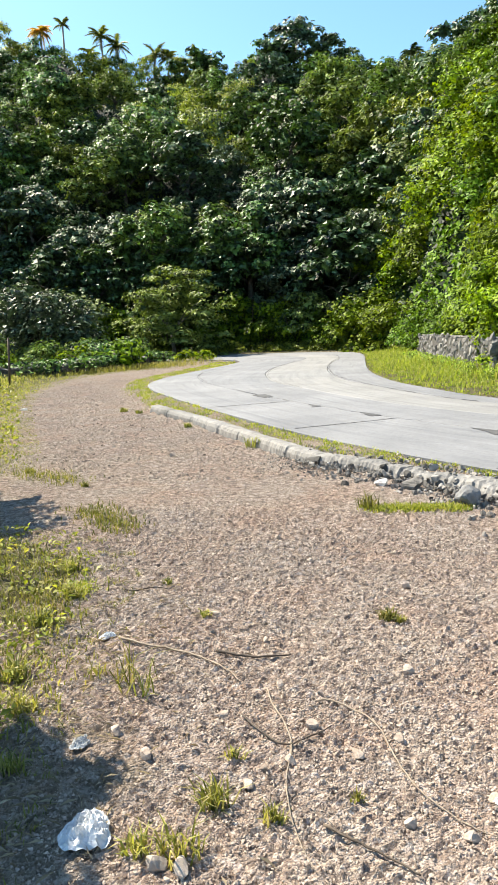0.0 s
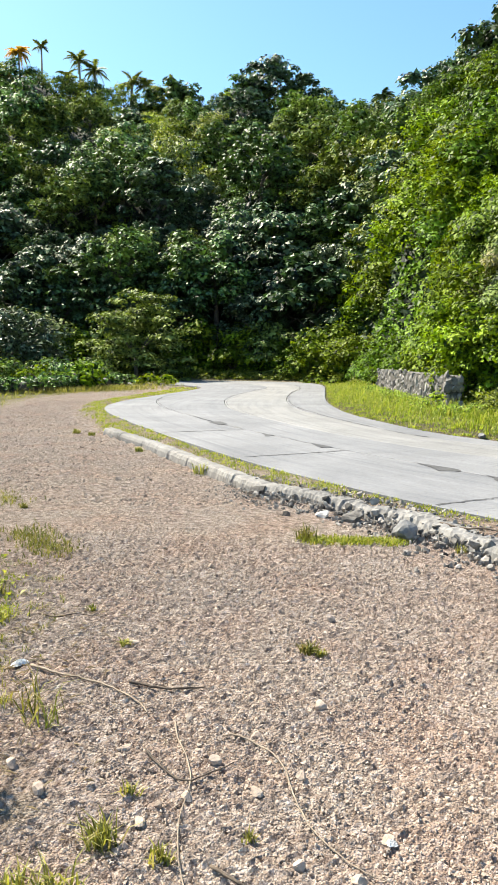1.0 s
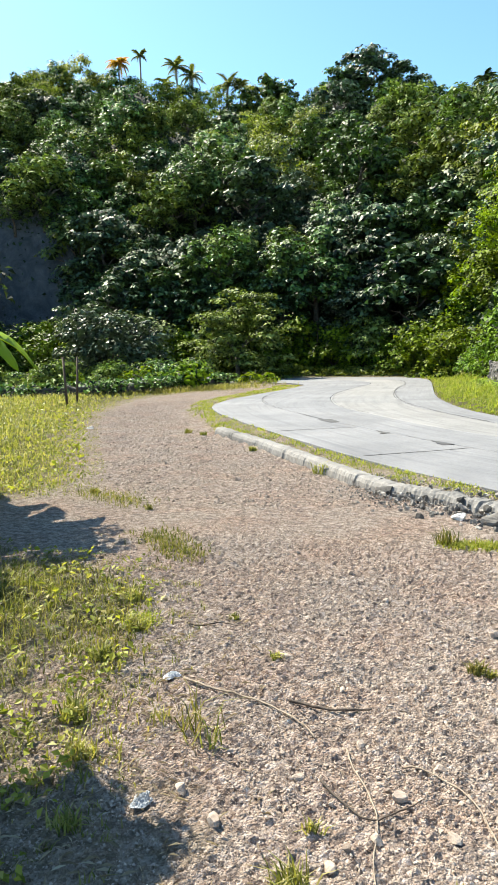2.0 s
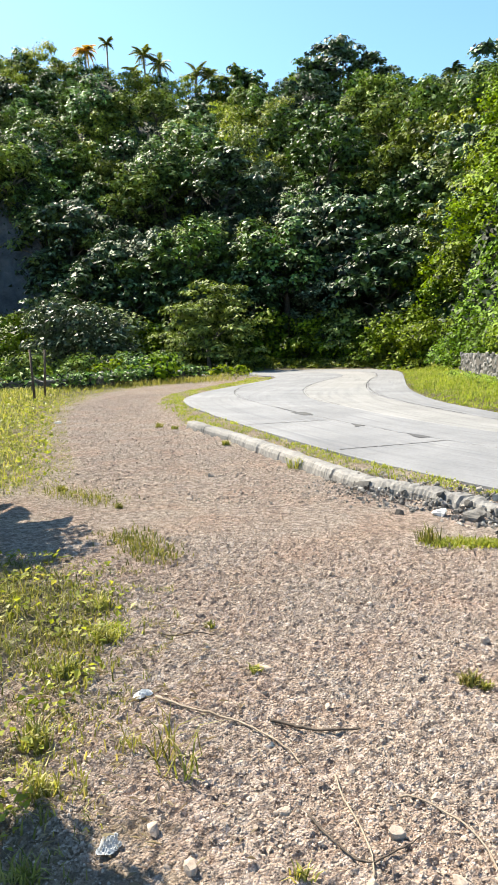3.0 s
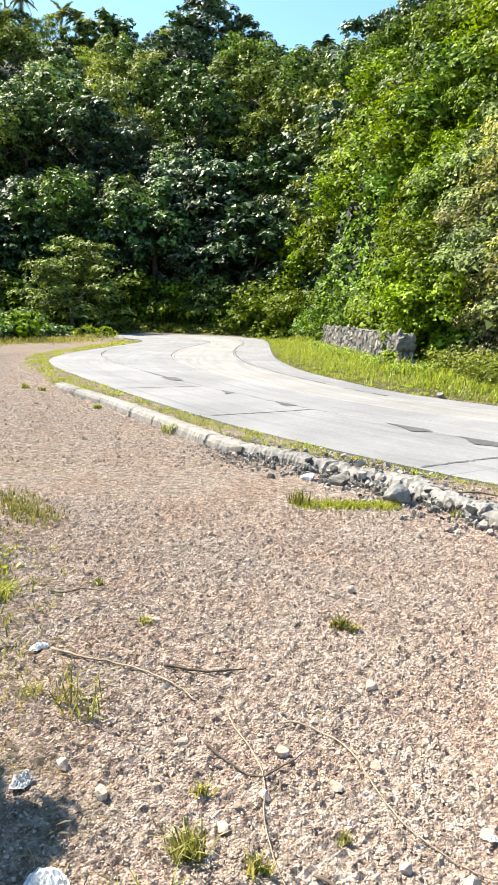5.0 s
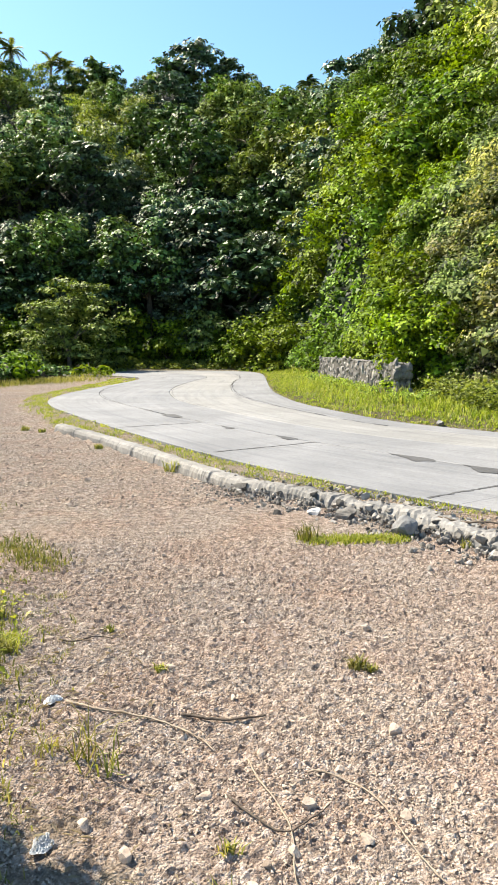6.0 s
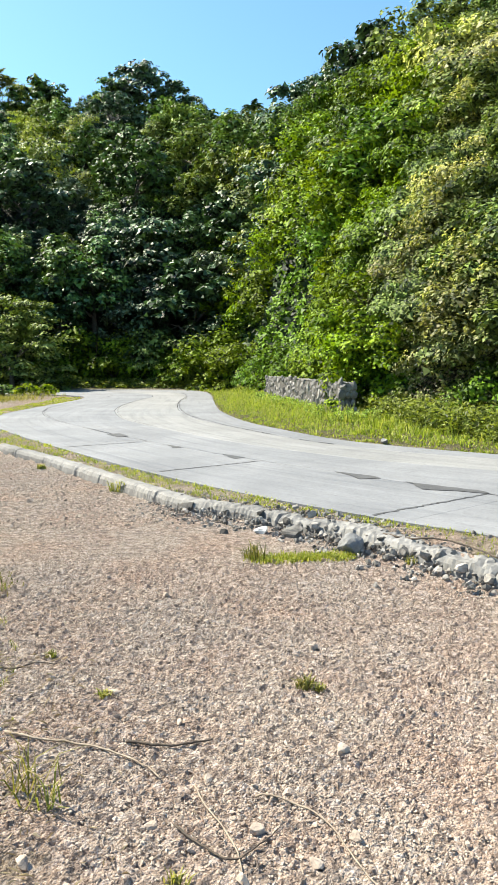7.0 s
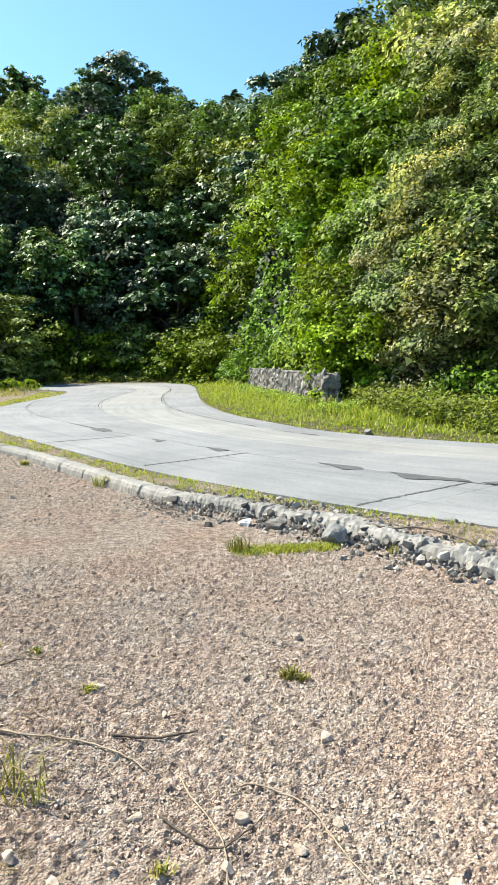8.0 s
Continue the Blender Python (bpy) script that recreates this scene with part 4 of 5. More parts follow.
def slope_points(rng, count, lo, hi, power=1.0):
    """Points over the near slope, spread evenly as seen from the lay-by: bearing, distance, height, elevation."""
    az = rng.uniform(lo, hi, count)
    r0, r1 = np.interp(az, FOOT[:, 0], FOOT[:, 1]), np.interp(az, CREST[:, 0], CREST[:, 1])
    want = -5.5 + rng.uniform(0, 1, count) ** power * (5.5 + np.interp(az, SKYLINE[:, 0], SKYLINE[:, 1]))
    a, b = r0 * 1.0, r1 * 1.0
    for _ in range(14):
        m = (a + b) / 2
        up = np.degrees(np.arctan2(hill_height(m, az) - 1.55, m)) < want
        a, b = np.where(up, m, a), np.where(up, b, m)
    a = np.where(rng.random(count) < 0.4, r0 + rng.random(count) ** 1.5 * (r1 - r0), a)
    z = hill_height(a, az)
    return az, a, z, np.degrees(np.arctan2(z - 1.55, a))


def creepers():
    """Mats of creepers that hang over the near slope: green, dry yellow and withered, with bare stems among them."""
    for name, label, mat, count, lo, hi, size, seed, kind in (
        ("green_creepers", "green creepers covering the roadside slope", LEAF_GREEN, 80000, 2, 24, 0.0065, 32, "green"),
        ("dry_creepers", "dry yellow green creepers covering the near slope", LEAF_DRY, 165000, 14.5, 36, 0.0041, 33, "dry"),
        ("olive_creepers", "olive green creepers mixed into the dry slope", LEAF_OLIVE, 48000, 14.5, 36, 0.0046, 34, "olive"),
        ("withered_creepers", "withered grey brown creepers hanging on the slope", LEAF_BROWN, 40000, 15.5, 36, 0.0042, 35, "brown"),
    ):
        rng = np.random.default_rng(seed)
        az, r, z, el = slope_points(rng, count, lo, hi)
        x, y = r * np.sin(np.radians(az)), r * np.cos(np.radians(az))
        past = az - DRY_LINE(el) + 0.9 * wave(az, el, 2.6, 36) + 0.4 * rng.normal(size=count)
        patch = wave(az, el * 0.8, 3.4, 37) + 0.25 * rng.normal(size=count)
        low = step(14, 6, el) * step(17.5, 20.5, az)
        if kind == "green":
            ok = past < 0.3
        elif kind == "dry":
            ok = (past > 0) & (patch < 0.75 - 0.85 * low)
        elif kind == "olive":
            ok = (past > -0.3) & (wave(az, el, 2.0, 38) > -0.1)
        else:
            ok = (past > 0.3) & (patch > 0.45 - 0.95 * low)
        az, r, z, el, x, y = (q[ok] for q in (az, r, z, el, x, y))
        lump = wave(az, el, 2.2, 39) * 0.013 * r + np.abs(wave(az, el, 0.7, 40)) * 0.010 * r
        c = np.stack([x, y, z], 1)
        out = np.stack([-np.sin(np.radians(az)) * 0.75 - 0.3, -np.cos(np.radians(az)) * 0.75, 0.6 + 0 * az], 1)
        c = c + unit(out) * (lump * (0.55 if kind == "brown" else 1.0) + rng.uniform(-0.1, 0.25, len(r)))[:, None]
        n = unit(unit(out) * 0.6 + np.array(sun_dir) * 0.45 + rng.normal(size=c.shape) * 0.5)
        v, f = leaf_arrays(c, n, size * r * rng.uniform(0.6, 1.5, len(r)), rng, 0.8, None, True)
        tagged(new(name, mesh_from(name, v, f, mat)), label, "creepers", kind="stuff")
    # Bare stems hanging down through the dry part.
    rng = np.random.default_rng(41)
    az, r, z, el = slope_points(rng, 420, 17.5, 34, 1.3)
    bm = bmesh.new()
    for a, d, h, e in zip(az, r, z, el):
        if a < DRY_LINE(e) + 0.4 or e < 2.5:
            continue
        p, line = Vector((d * math.sin(radians(a)), d * math.cos(radians(a)), h + 0.3)), []
        side, drop = rng.normal() * 0.25, rng.uniform(0.08, 0.2)
        for k in range(6):
            line.append(p + Vector((side * k * 0.15, -0.10 * k + rng.normal() * 0.04, 0.25 * math.sin(k * 0.9) - drop * k + rng.normal() * 0.05)) + Vector((-0.3, -0.35, 0.1)))
        limb(bm, line, [0.008, 0.009, 0.009, 0.008, 0.006, 0.004], 3)
    tagged(new("dry_vines", bm_mesh("dry_vines", bm, TWIG, True)), "thin grey dry vine stems hanging over the slope", "vines", kind="stuff")


creepers()


# ---- single trees and plants ----
def lone_trees():
    rng = np.random.default_rng(41)
    for az, r, R, H, mat, label, kw in (
        (-12.0, 45.0, 3.6, 4.3, LEAF_OLIVE, "wide layered olive green tree beyond the road", dict(flat=0.4, spread=0.22, width=0.6)),
        (-22.0, 44.0, 3.4, 3.0, LEAF_GREY, "rounded grey green tree beyond the grass", dict(flat=0.7, spread=0.26, width=0.7)),
    ):
        t = make_tree("tree", label, rng, mat, R, H, 0.5, 100, 130, 0.2, sunward=0.5, small=True, **kw)
        t.matrix_basis = pose(r * math.sin(radians(az)), r * math.cos(radians(az)), 0.0)
    for az, r, s, mat, label in ((7.0, 56, 1.0, LEAF_YELLOW, "yellowish brown tree beside the wooded slope"), (7.2, 48, 0.75, LEAF_YELLOW, "yellow green tree at the edge of the wooded slope"), (11.5, 79, 1.1, LEAF_DARK, "tall dark tree standing on the spur's crest"), (12.6, 76, 0.95, LEAF_DARK, "dark spreading tree on the spur's crest")):
        z = float(hill_height(np.array(float(r)), np.array(az)))
        t = make_tree("tree", label, rng, mat, 3.2, 3.4, 3.0, 70, 66, 0.24, flat=0.6, spread=0.22, small=True)
        t.matrix_basis = pose(r * math.sin(radians(az)), r * math.cos(radians(az)), z - 0.3) @ Matrix.Scale(min(s, headroom(r, az, z, 0.15) / top_of(t)), 4)
    # Bushes behind the low wall.
    kinds = []
    for k, (mat, label) in enumerate([(LEAF_BRIGHT, "low bright green bush behind the low wall"), (LEAF_MID, "dense green bush behind the low wall"), (LEAF_OLIVE, "scrubby olive bush behind the low wall")]):
        kinds.append([make_tree("bush", label, rng, mat, 1.5, 0.9, 0.3, 13, 80, 0.24, category="bush", spread=0.5), True])
    for k in range(22):
        az, r = rng.uniform(-33, -14.5), rng.uniform(33, 42)
        kind = kinds[k % 3]
        put(kind[0], r * math.sin(radians(az)), r * math.cos(radians(az)), 0.1, rng.uniform(0, 360), rng.uniform(0.45, 0.9), "bushes behind the low wall", kind[1])
        kind[1] = False
    b = make_tree("bush", "small green bush at the bend of the road", rng, LEAF_BRIGHT, 1.1, 0.4, 0.0, 14, 60, 0.2, category="bush", spread=0.32)
    b.matrix_basis = pose(-7.0, 37.2, 0.1)
    # Weed bushes on the bank that shade the gravel.
    for x, y, s, tall in ((-3.5, 4.3, 0.5, 1.7), (-2.0, 2.4, 0.4, 3.4), (-2.15, 2.15, 0.46, 3.0), (-2.45, 1.85, 0.5, 2.5), (-4.4, 6.05, 0.75, 2.4)):
        t = make_tree("bank_bush", "leafy weed bush on the grassy bank", rng, LEAF_MID, 1.1, 0.85, tall, 30, 110, 0.085 / s, category="bush", width=0.5, spread=0.34)
        t.matrix_basis = pose(x, y, 0.1, 0, 0, rng.uniform(0, 360)) @ Matrix.Scale(s, 4)


lone_trees()


def frond_mesh(rng, name, mat, length, droop, pairs=16, leaflet=0.7):
    """A palm frond along +x: a thin rib with narrow leaflets on both sides."""
    v, f = [], []
    t = np.linspace(0, 1, pairs)
    x = length * (t - 0.25 * droop * t**2)
    z = length * (0.45 * t - (0.45 + 0.75 * droop) * t**2)
    for i in range(pairs):
        if i + 1 < pairs:
            k = len(v)
            for j in (i, i + 1):
                v += [(x[j], -0.03, z[j]), (x[j], 0.03, z[j])]
            f += [(k, k + 1, k + 3), (k, k + 3, k + 2)]
        ln = leaflet * math.sin(math.pi * (0.12 + 0.8 * t[i])) * rng.uniform(0.8, 1.1)
        for side in (-1, 1):
            k = len(v)
            v += [(x[i] - 0.06, 0, z[i]), (x[i] + 0.06, 0, z[i]), (x[i] + 0.45 * ln, side * ln * 0.85, z[i] - 0.5 * ln * rng.uniform(0.5, 1.2))]
            f += [(k, k + 1, k + 2) if side > 0 else (k + 1, k, k + 2)]
    return mesh_from(name, v, f, mat)


def make_palms():
    rng = np.random.default_rng(51)
    for az, el, size, count, mat, label in (
        (-20.6, 20.9, 0.95, 24, FROND_YELLOW, "yellowing coconut palm on the ridge"),
        (-19.1, 21.5, 0.65, 9, FROND_OLIVE, "thin tall palm with few fronds on the ridge"),
        (-16.3, 20.8, 1.05, 18, FROND_OLIVE, "tall coconut palm on the ridge"),
        (-15.1, 20.3, 1.1, 18, FROND_OLIVE, "dark coconut palm on the ridge"),
        (-12.7, 19.8, 1.1, 18, FROND_OLIVE, "dark coconut palm on the ridge"),
        (-11.7, 19.6, 1.05, 18, FROND_OLIVE, "yellow green coconut palm on the ridge"),
        (-17.4, 19.8, 0.8, 11, FROND_OLIVE, "yellow green palm on the ridge"),
        (-9.3, 19.5, 0.9, 14, FROND_OLIVE, "pale coconut palm on the ridge"),
        (6.5, 19.0, 0.85, 18, LEAF_DARK, "dark palm on the saddle of the ridge"),
    ):
        r = float(np.interp(az, CREST[:, 0], CREST[:, 1])) - 1.0
        x, y, top = r * math.sin(radians(az)), r * math.cos(radians(az)), r * math.tan(radians(el)) + 1.55
        base = float(hill_height(np.array(r), np.array(az))) - 0.4
        p = tagged(new("palm"), label, "palm tree", "palms on the ridge")
        p.matrix_basis = pose(x, y, base)
        bm, lean = bmesh.new(), rng.normal(size=2) * 0.4
        h = top - base
        limb(bm, [(lean[0] * t * t, lean[1] * t * t, h * t) for t in (0, 0.3, 0.65, 1)], [0.24, 0.17, 0.14, 0.12], 7)
        part("trunk", bm_mesh("trunk", bm, BARK_PALE, True), p)
        for k in range(count):
            fr = part("frond", frond_mesh(rng, "frond", mat, 2.2 * size * rng.uniform(0.8, 1.1), rng.uniform(0.05, 0.75) + (0.35 if count > 20 else 0.0), 28, 0.7), p)
            fr.matrix_basis = pose(lean[0], lean[1], h, 0, -rng.uniform(-20, 60), 360 * k / count + rng.uniform(-12, 12))


make_palms()


def make_bananas():
    """Banana plants on the bank: a soft stem and long arching leaves."""
    rng = np.random.default_rng(52)
    for px, py, tall in ((-4.5, 6.4, 1.6), (-5.05, 5.8, 1.9), (-5.2, 6.9, 1.5), (-4.75, 5.35, 1.45)):
        p = tagged(new("banana_plant"), "banana plant with torn arching leaves on the bank", "banana plant", "banana plants on the bank")
        p.matrix_basis = pose(px, py, 0.1)
        bm = bmesh.new()
        limb(bm, [(0, 0, -0.2), (0.02, 0, tall * 0.5), (0.03, 0.02, tall)], [0.12, 0.09, 0.05], 9)
        part("stem", bm_mesh("stem", bm, LEAF_OLIVE, True), p)
        for k in range(9):
            L, up, n = rng.uniform(1.0, 1.45), rng.uniform(0.45, 1.0), 16
            t = np.linspace(0, 1, n)
            x, z = L * t * (1.05 - 0.25 * t), L * (up * t - 0.95 * t * t)
            w = 0.22 * np.sin(np.pi * np.clip(0.05 + 0.95 * t, 0, 1)) ** 0.6
            v, f = [], []
            for i in range(n):
                tear = rng.uniform(0.6, 1.0, 2)
                v += [(x[i], -w[i] * tear[0], z[i] - 0.25 * w[i]), (x[i], 0, z[i] + 0.03), (x[i], w[i] * tear[1], z[i] - 0.25 * w[i])]
            for i in range(n - 1):
                a = 3 * i
                f += [(a, a + 3, a + 4, a + 1), (a + 1, a + 4, a + 5, a + 2)]
            ob = part("leaf", mesh_from("leaf", v, f, LEAF_BRIGHT, True), p)
            ob.matrix_basis = pose(0.03, 0.02, tall - 0.05, 0, 0, 40 * k + rng.uniform(-15, 15))


make_bananas()


# ---- walls and fence ----
def stone_wall(name, label, line, base, top, size, thick, seed, group=""):
    """A wall of rough stones laid in courses over a mortar core; each stone is a part."""
    rng = np.random.default_rng(seed)
    wall = tagged(new(name), label, "stone wall", kind="structure")
    shapes = [rock_mesh(rng, "stone", WALL_STONE, 1, 0.9, 0.12, 8) for _ in range(6)]
    length = float(np.linalg.norm(np.diff(line, axis=0), axis=1).sum())
    pts = even(line, max(2, int(length / 0.25)))
    bm, rings = bmesh.new(), []
    for i, p in enumerate(pts):
        t = unit(pts[min(i + 1, len(pts) - 1)] - pts[max(i - 1, 0)])
        n = np.array([-t[1], t[0]]) * thick * 0.38
        rings.append([bm.verts.new((*(p + n * a), z)) for a, z in ((1.3, base - 0.4), (1, top - 0.07), (-1, top - 0.07), (-1.3, base - 0.4))])
    for a, b in zip(rings[:-1], rings[1:]):
        for j in range(4):
            bm.faces.new((a[j], b[j], b[(j + 1) % 4], a[(j + 1) % 4]))
    bm.faces.new(rings[0])
    bm.faces.new(rings[-1])
    bmesh.ops.recalc_face_normals(bm, faces=bm.faces)
    part("mortar_core", bm_mesh("mortar_core", bm, DARK_ROCK), wall)
    rows = max(1, round((top - base) / size))
    line = np.asarray(line, float)
    seg = np.r_[0, np.cumsum(np.linalg.norm(np.diff(line, axis=0), axis=1))]
    made = 0
    for side in (1, -1):
        for row in range(rows + 1):
            u = rng.uniform(0, size)
            while u < length and made < 290:
                p = np.array([np.interp(u, seg, line[:, k]) for k in (0, 1)])
                q = np.array([np.interp(min(u + 0.05, length), seg, line[:, k]) for k in (0, 1)])
                t = unit(q - p) if np.linalg.norm(q - p) > 1e-6 else np.array([0, 1.0])
                n = np.array([-t[1], t[0]])
                cap = row == rows
                if side < 0 and not cap:
                    break
                s = size * rng.uniform(0.6, 1.4)
                z = top - 0.05 if cap else base + (row + 0.5) * (top - base) / rows + rng.uniform(-0.45, 0.45) * size
                out = (0.15 * side if cap else 0.33 + 0.12 * (1 - row / rows)) * thick
                st = part("stone", shapes[made % 6], wall)
                st.matrix_basis = pose(*(p + n * out), z, rng.uniform(-15, 15), rng.uniform(-180, 180) if not cap else rng.uniform(-15, 15), math.degrees(math.atan2(t[1], t[0])) + rng.uniform(-10, 10)) @ Matrix.Diagonal((s * 0.6, thick * 0.2 if not cap else s * 0.5, s * 0.6 if not cap else size * 0.2, 1))
                made += 1
                u += s * 1.08
    # Stones that face the near end.
    p, t = line[0], unit(line[1] - line[0])
    n = np.array([-t[1], t[0]])
    for row in range(rows + 1):
        for a in (-0.3, 0.0, 0.3):
            s = size * rng.uniform(0.7, 1.2)
            st = part("stone", shapes[int(rng.integers(6))], wall)
            st.matrix_basis = pose(*(p + n * a * thick - t * 0.03), base + (row + 0.4) * (top - base) / (rows + 1) + rng.uniform(-0.04, 0.04), rng.uniform(-15, 15), rng.uniform(-180, 180), math.degrees(math.atan2(n[1], n[0])) + rng.uniform(-15, 15)) @ Matrix.Diagonal((s * 0.5, 0.11, s * 0.6, 1))
    return wall


stone_wall("stone_wall", "grey rough stone retaining wall above the grass verge", np.array([(4.5, 17.9), (4.35, 21), (4.15, 25), (4.0, 28.5)]), 0.15, 1.22, 0.27, 0.5, 61)
stone_wall("low_wall", "low weathered stone wall overgrown with creepers", np.array([(-19, 22.0), (-13.4, 23.6), (-11.4, 25.0), (-10.5, 28.2), (-9.6, 32.4), (-8.2, 36.0)]), 0.1, 0.5, 0.34, 0.45, 62)


def fence_posts():
    rng = np.random.default_rng(63)
    bm = bmesh.new()
    limb(bm, [(0, 0, -0.3), (0.01, 0, 0.7), (0.0, 0.02, 1.45)], [0.045, 0.04, 0.035], 6)
    post = tagged(new("fence_post", bm_mesh("fence_post", bm, TWIG_DARK, True)), "thin dark weathered wooden fence post in the grass", "fence post", "fence posts beside the low wall")
    spots = [(-9.7, 20.4), (-10.2, 22.2)]
    post.matrix_basis = pose(*spots[0], 0.15, 2, -2, 0)
    for x, y in spots[1:]:
        copy_thing(post, pose(x, y, 0.15, rng.uniform(-3, 3), rng.uniform(-3, 3), rng.uniform(0, 90)))


fence_posts()


# ---- rubble and stones ----
def rubble():
    rng = np.random.default_rng(71)
    shapes = [tagged(new("rock", rock_mesh(rng, "rock", ROCK, 2, rng.uniform(0.6, 0.9), 0.2, 16)), "broken grey rock in the rubble along the kerb", "rock", "rubble along the kerb") for _ in range(9)]
    used = [False] * 9
    line = KERB_LINE[(KERB_LINE[:, 1] > 1.5) & (KERB_LINE[:, 1] < 8.4)]
    seg = np.r_[0, np.cumsum(np.linalg.norm(np.diff(line, axis=0), axis=1))]
    for k in range(310):
        u = seg[-1] * rng.uniform(0, 1)
        p = np.array([np.interp(u, seg, line[:, j]) for j in (0, 1)])
        q = np.array([np.interp(u + 0.1, seg, line[:, j]) for j in (0, 1)])
        t = unit(q - p + 1e-9)
        n = np.array([-t[1], t[0]])
        thin = float(step(8.2, 6.8, p[1]))
        face = rng.random() < 0.78
        o = rng.normal() * 0.05 + 0.17 if face else rng.uniform(-0.7, -0.1)
        if rng.random() > 0.25 + 0.75 * thin:
            continue
        size = (0.02 + 0.05 * rng.random() ** 2.0) * (0.6 + 0.4 * thin) * (1.0 + 0.2 * float(step(5.8, 4.8, p[1])) if face else 0.55)
        x, y = p + n * o
        if abs(x - 1.47) < 0.19 and abs(y - 5.83) < 0.22:
            continue
        z = float(ground_height(np.array([x]), np.array([y]))[0]) + size * 0.3 + (0.09 * rng.random() if face and o < 0.2 else 0)
        i = k % 9
        m = pose(x, y, z, rng.uniform(-35, 35), rng.uniform(-35, 35), rng.uniform(0, 360))
        if used[i]:
            copy_at(shapes[i], m, size)
        else:
            shapes[i].matrix_basis, used[i] = m @ Matrix.Scale(size, 4), True
    for name, label, x, y, s, mat, flat in (
        ("boulder", "smooth rounded grey boulder among the kerb rubble", 1.48, 5.86, 0.14, BOULDER, 0.8),
        # Dark all over, in place of a shadow side facing the camera.
        ("rock", "dark broken rock lying at the kerb", 0.10, 7.62, 0.12, DARK_ROCK, 0.8),
        ("rock", "brownish rock leaning on the rubble", 1.08, 6.42, 0.12, ROCK, 0.7),
        ("rock", "whitish broken rock in the rubble", 0.80, 6.55, 0.085, PALE_ROCK, 0.7),
        ("rock", "pale rock lying at the far road edge", 3.97, 13.0, 0.13, BOULDER, 0.6),
        ("rock", "pale rock at the bend of the road", -5.4, 45.6, 0.25, ROCK, 0.6),
        ("rock", "grey weathered rock under the creepers at the slope's foot", 8.0, 16.5, 0.5, ROCK, 0.8),
        ("rock", "dark weathered rock at the slope's foot", 7.35, 16.95, 0.42, DARK_ROCK, 0.8),
        ("rock", "grey broken rock at the slope's foot", 8.75, 16.1, 0.48, ROCK, 0.7),
        ("rock", "dark rock beside the small bush", -6.2, 36.0, 0.28, ROCK, 0.7),
        ("rock", "pale flat rock on the gravel", -6.3, 14.4, 0.12, PALE_ROCK, 0.4),
    ):
        rough = 0.16 if name == "boulder" else 0.22
        ob = tagged(new(name, rock_mesh(rng, name, mat, 3, flat, rough, 7 if name == "boulder" else 12)), label, "rock")
        ob.matrix_basis = pose(x, y, (ROAD_Z if y > 9 and x > -6 else 0.0) + s * flat * 0.55, 0, 0, rng.uniform(0, 360)) @ Matrix.Scale(s, 4)
    # Finer debris between the rocks.
    n = 2600
    k = rng.integers(0, len(line), n)
    t = unit(np.gradient(line, axis=0))[k]
    o = rng.normal(size=n) * 0.2 + 0.14
    x, y = line[k, 0] - t[:, 1] * o + t[:, 0] * rng.uniform(-0.2, 0.2, n), line[k, 1] + t[:, 0] * o + t[:, 1] * rng.uniform(-0.2, 0.2, n)
    s = (0.008 + 0.024 * rng.random(n) ** 2.2) * (0.5 + 0.5 * step(8.2, 6.8, y))
    z = ground_height(x, y) + s * 0.4 + np.where(np.abs(o - 0.12) < 0.16, rng.random(n) * 0.06, 0)
    v = (BALL + rng.normal(size=(n, 12, 3)) * 0.25) * s[:, None, None] * rng.uniform(0.6, 1.2, (n, 1, 3)) + np.stack([x, y, z], 1)[:, None]
    tagged(new("debris", mesh_from("debris", v.reshape(-1, 3), (BALL_TRI[None] + 12 * np.arange(n)[:, None, None]).reshape(-1, 3), ROCK)), "small broken grey stone debris along the kerb", "debris", kind="stuff")


rubble()


def loose_stones():
    """Stones on the gravel that can be told apart."""
    rng = np.random.default_rng(72)
    shapes = [tagged(new("stone", rock_mesh(rng, "stone", PEBBLE, 2, rng.uniform(0.5, 0.8), 0.12, 12)), "small angular stone lying on the gravel", "stone", "loose stones on the gravel") for _ in range(7)]
    used = [False] * 7
    spots = [(0.145, 1.95, 30), (0.065, 2.52, 26), (0.635, 2.67, 40), (0.055, 1.89, 26), (0.545, 2.12, 34), (0.385, 2.0, 30), (0.825, 1.8, 28), (-1.71, 8.42, 62), (-0.035, 2.97, 22), (0.735, 3.76, 40), (0.215, 2.18, 40), (0.365, 2.4, 28), (0.005, 1.8, 28), (-0.54, 5.27, 30), (0.155, 4.25, 28), (-1.66, 7.12, 36), (-0.1, 4.79, 32), (0.535, 1.65, 30), (0.715, 1.6, 30), (-0.145, 2.25, 26), (-0.345, 3.3, 30), (-0.545, 2.1, 36), (-0.385, 1.95, 34), (-0.225, 1.42, 50), (-0.145, 1.4, 46)]
    spots += [(rng.uniform(-0.9, 2.2), 1.3 + 6.5 * rng.random() ** 1.5, rng.uniform(7, 15)) for _ in range(120)]
    for k, (x, y, mm) in enumerate(spots):
        s, i = mm / 1000, k % 7
        m = pose(x, y, float(ground_height(np.array([x]), np.array([y]))[0]) + s * 0.3, rng.uniform(-25, 25), rng.uniform(-25, 25), rng.uniform(0, 360))
        if used[i]:
            copy_at(shapes[i], m, s)
        else:
            shapes[i].matrix_basis, used[i] = m @ Matrix.Scale(s, 4), True


loose_stones()


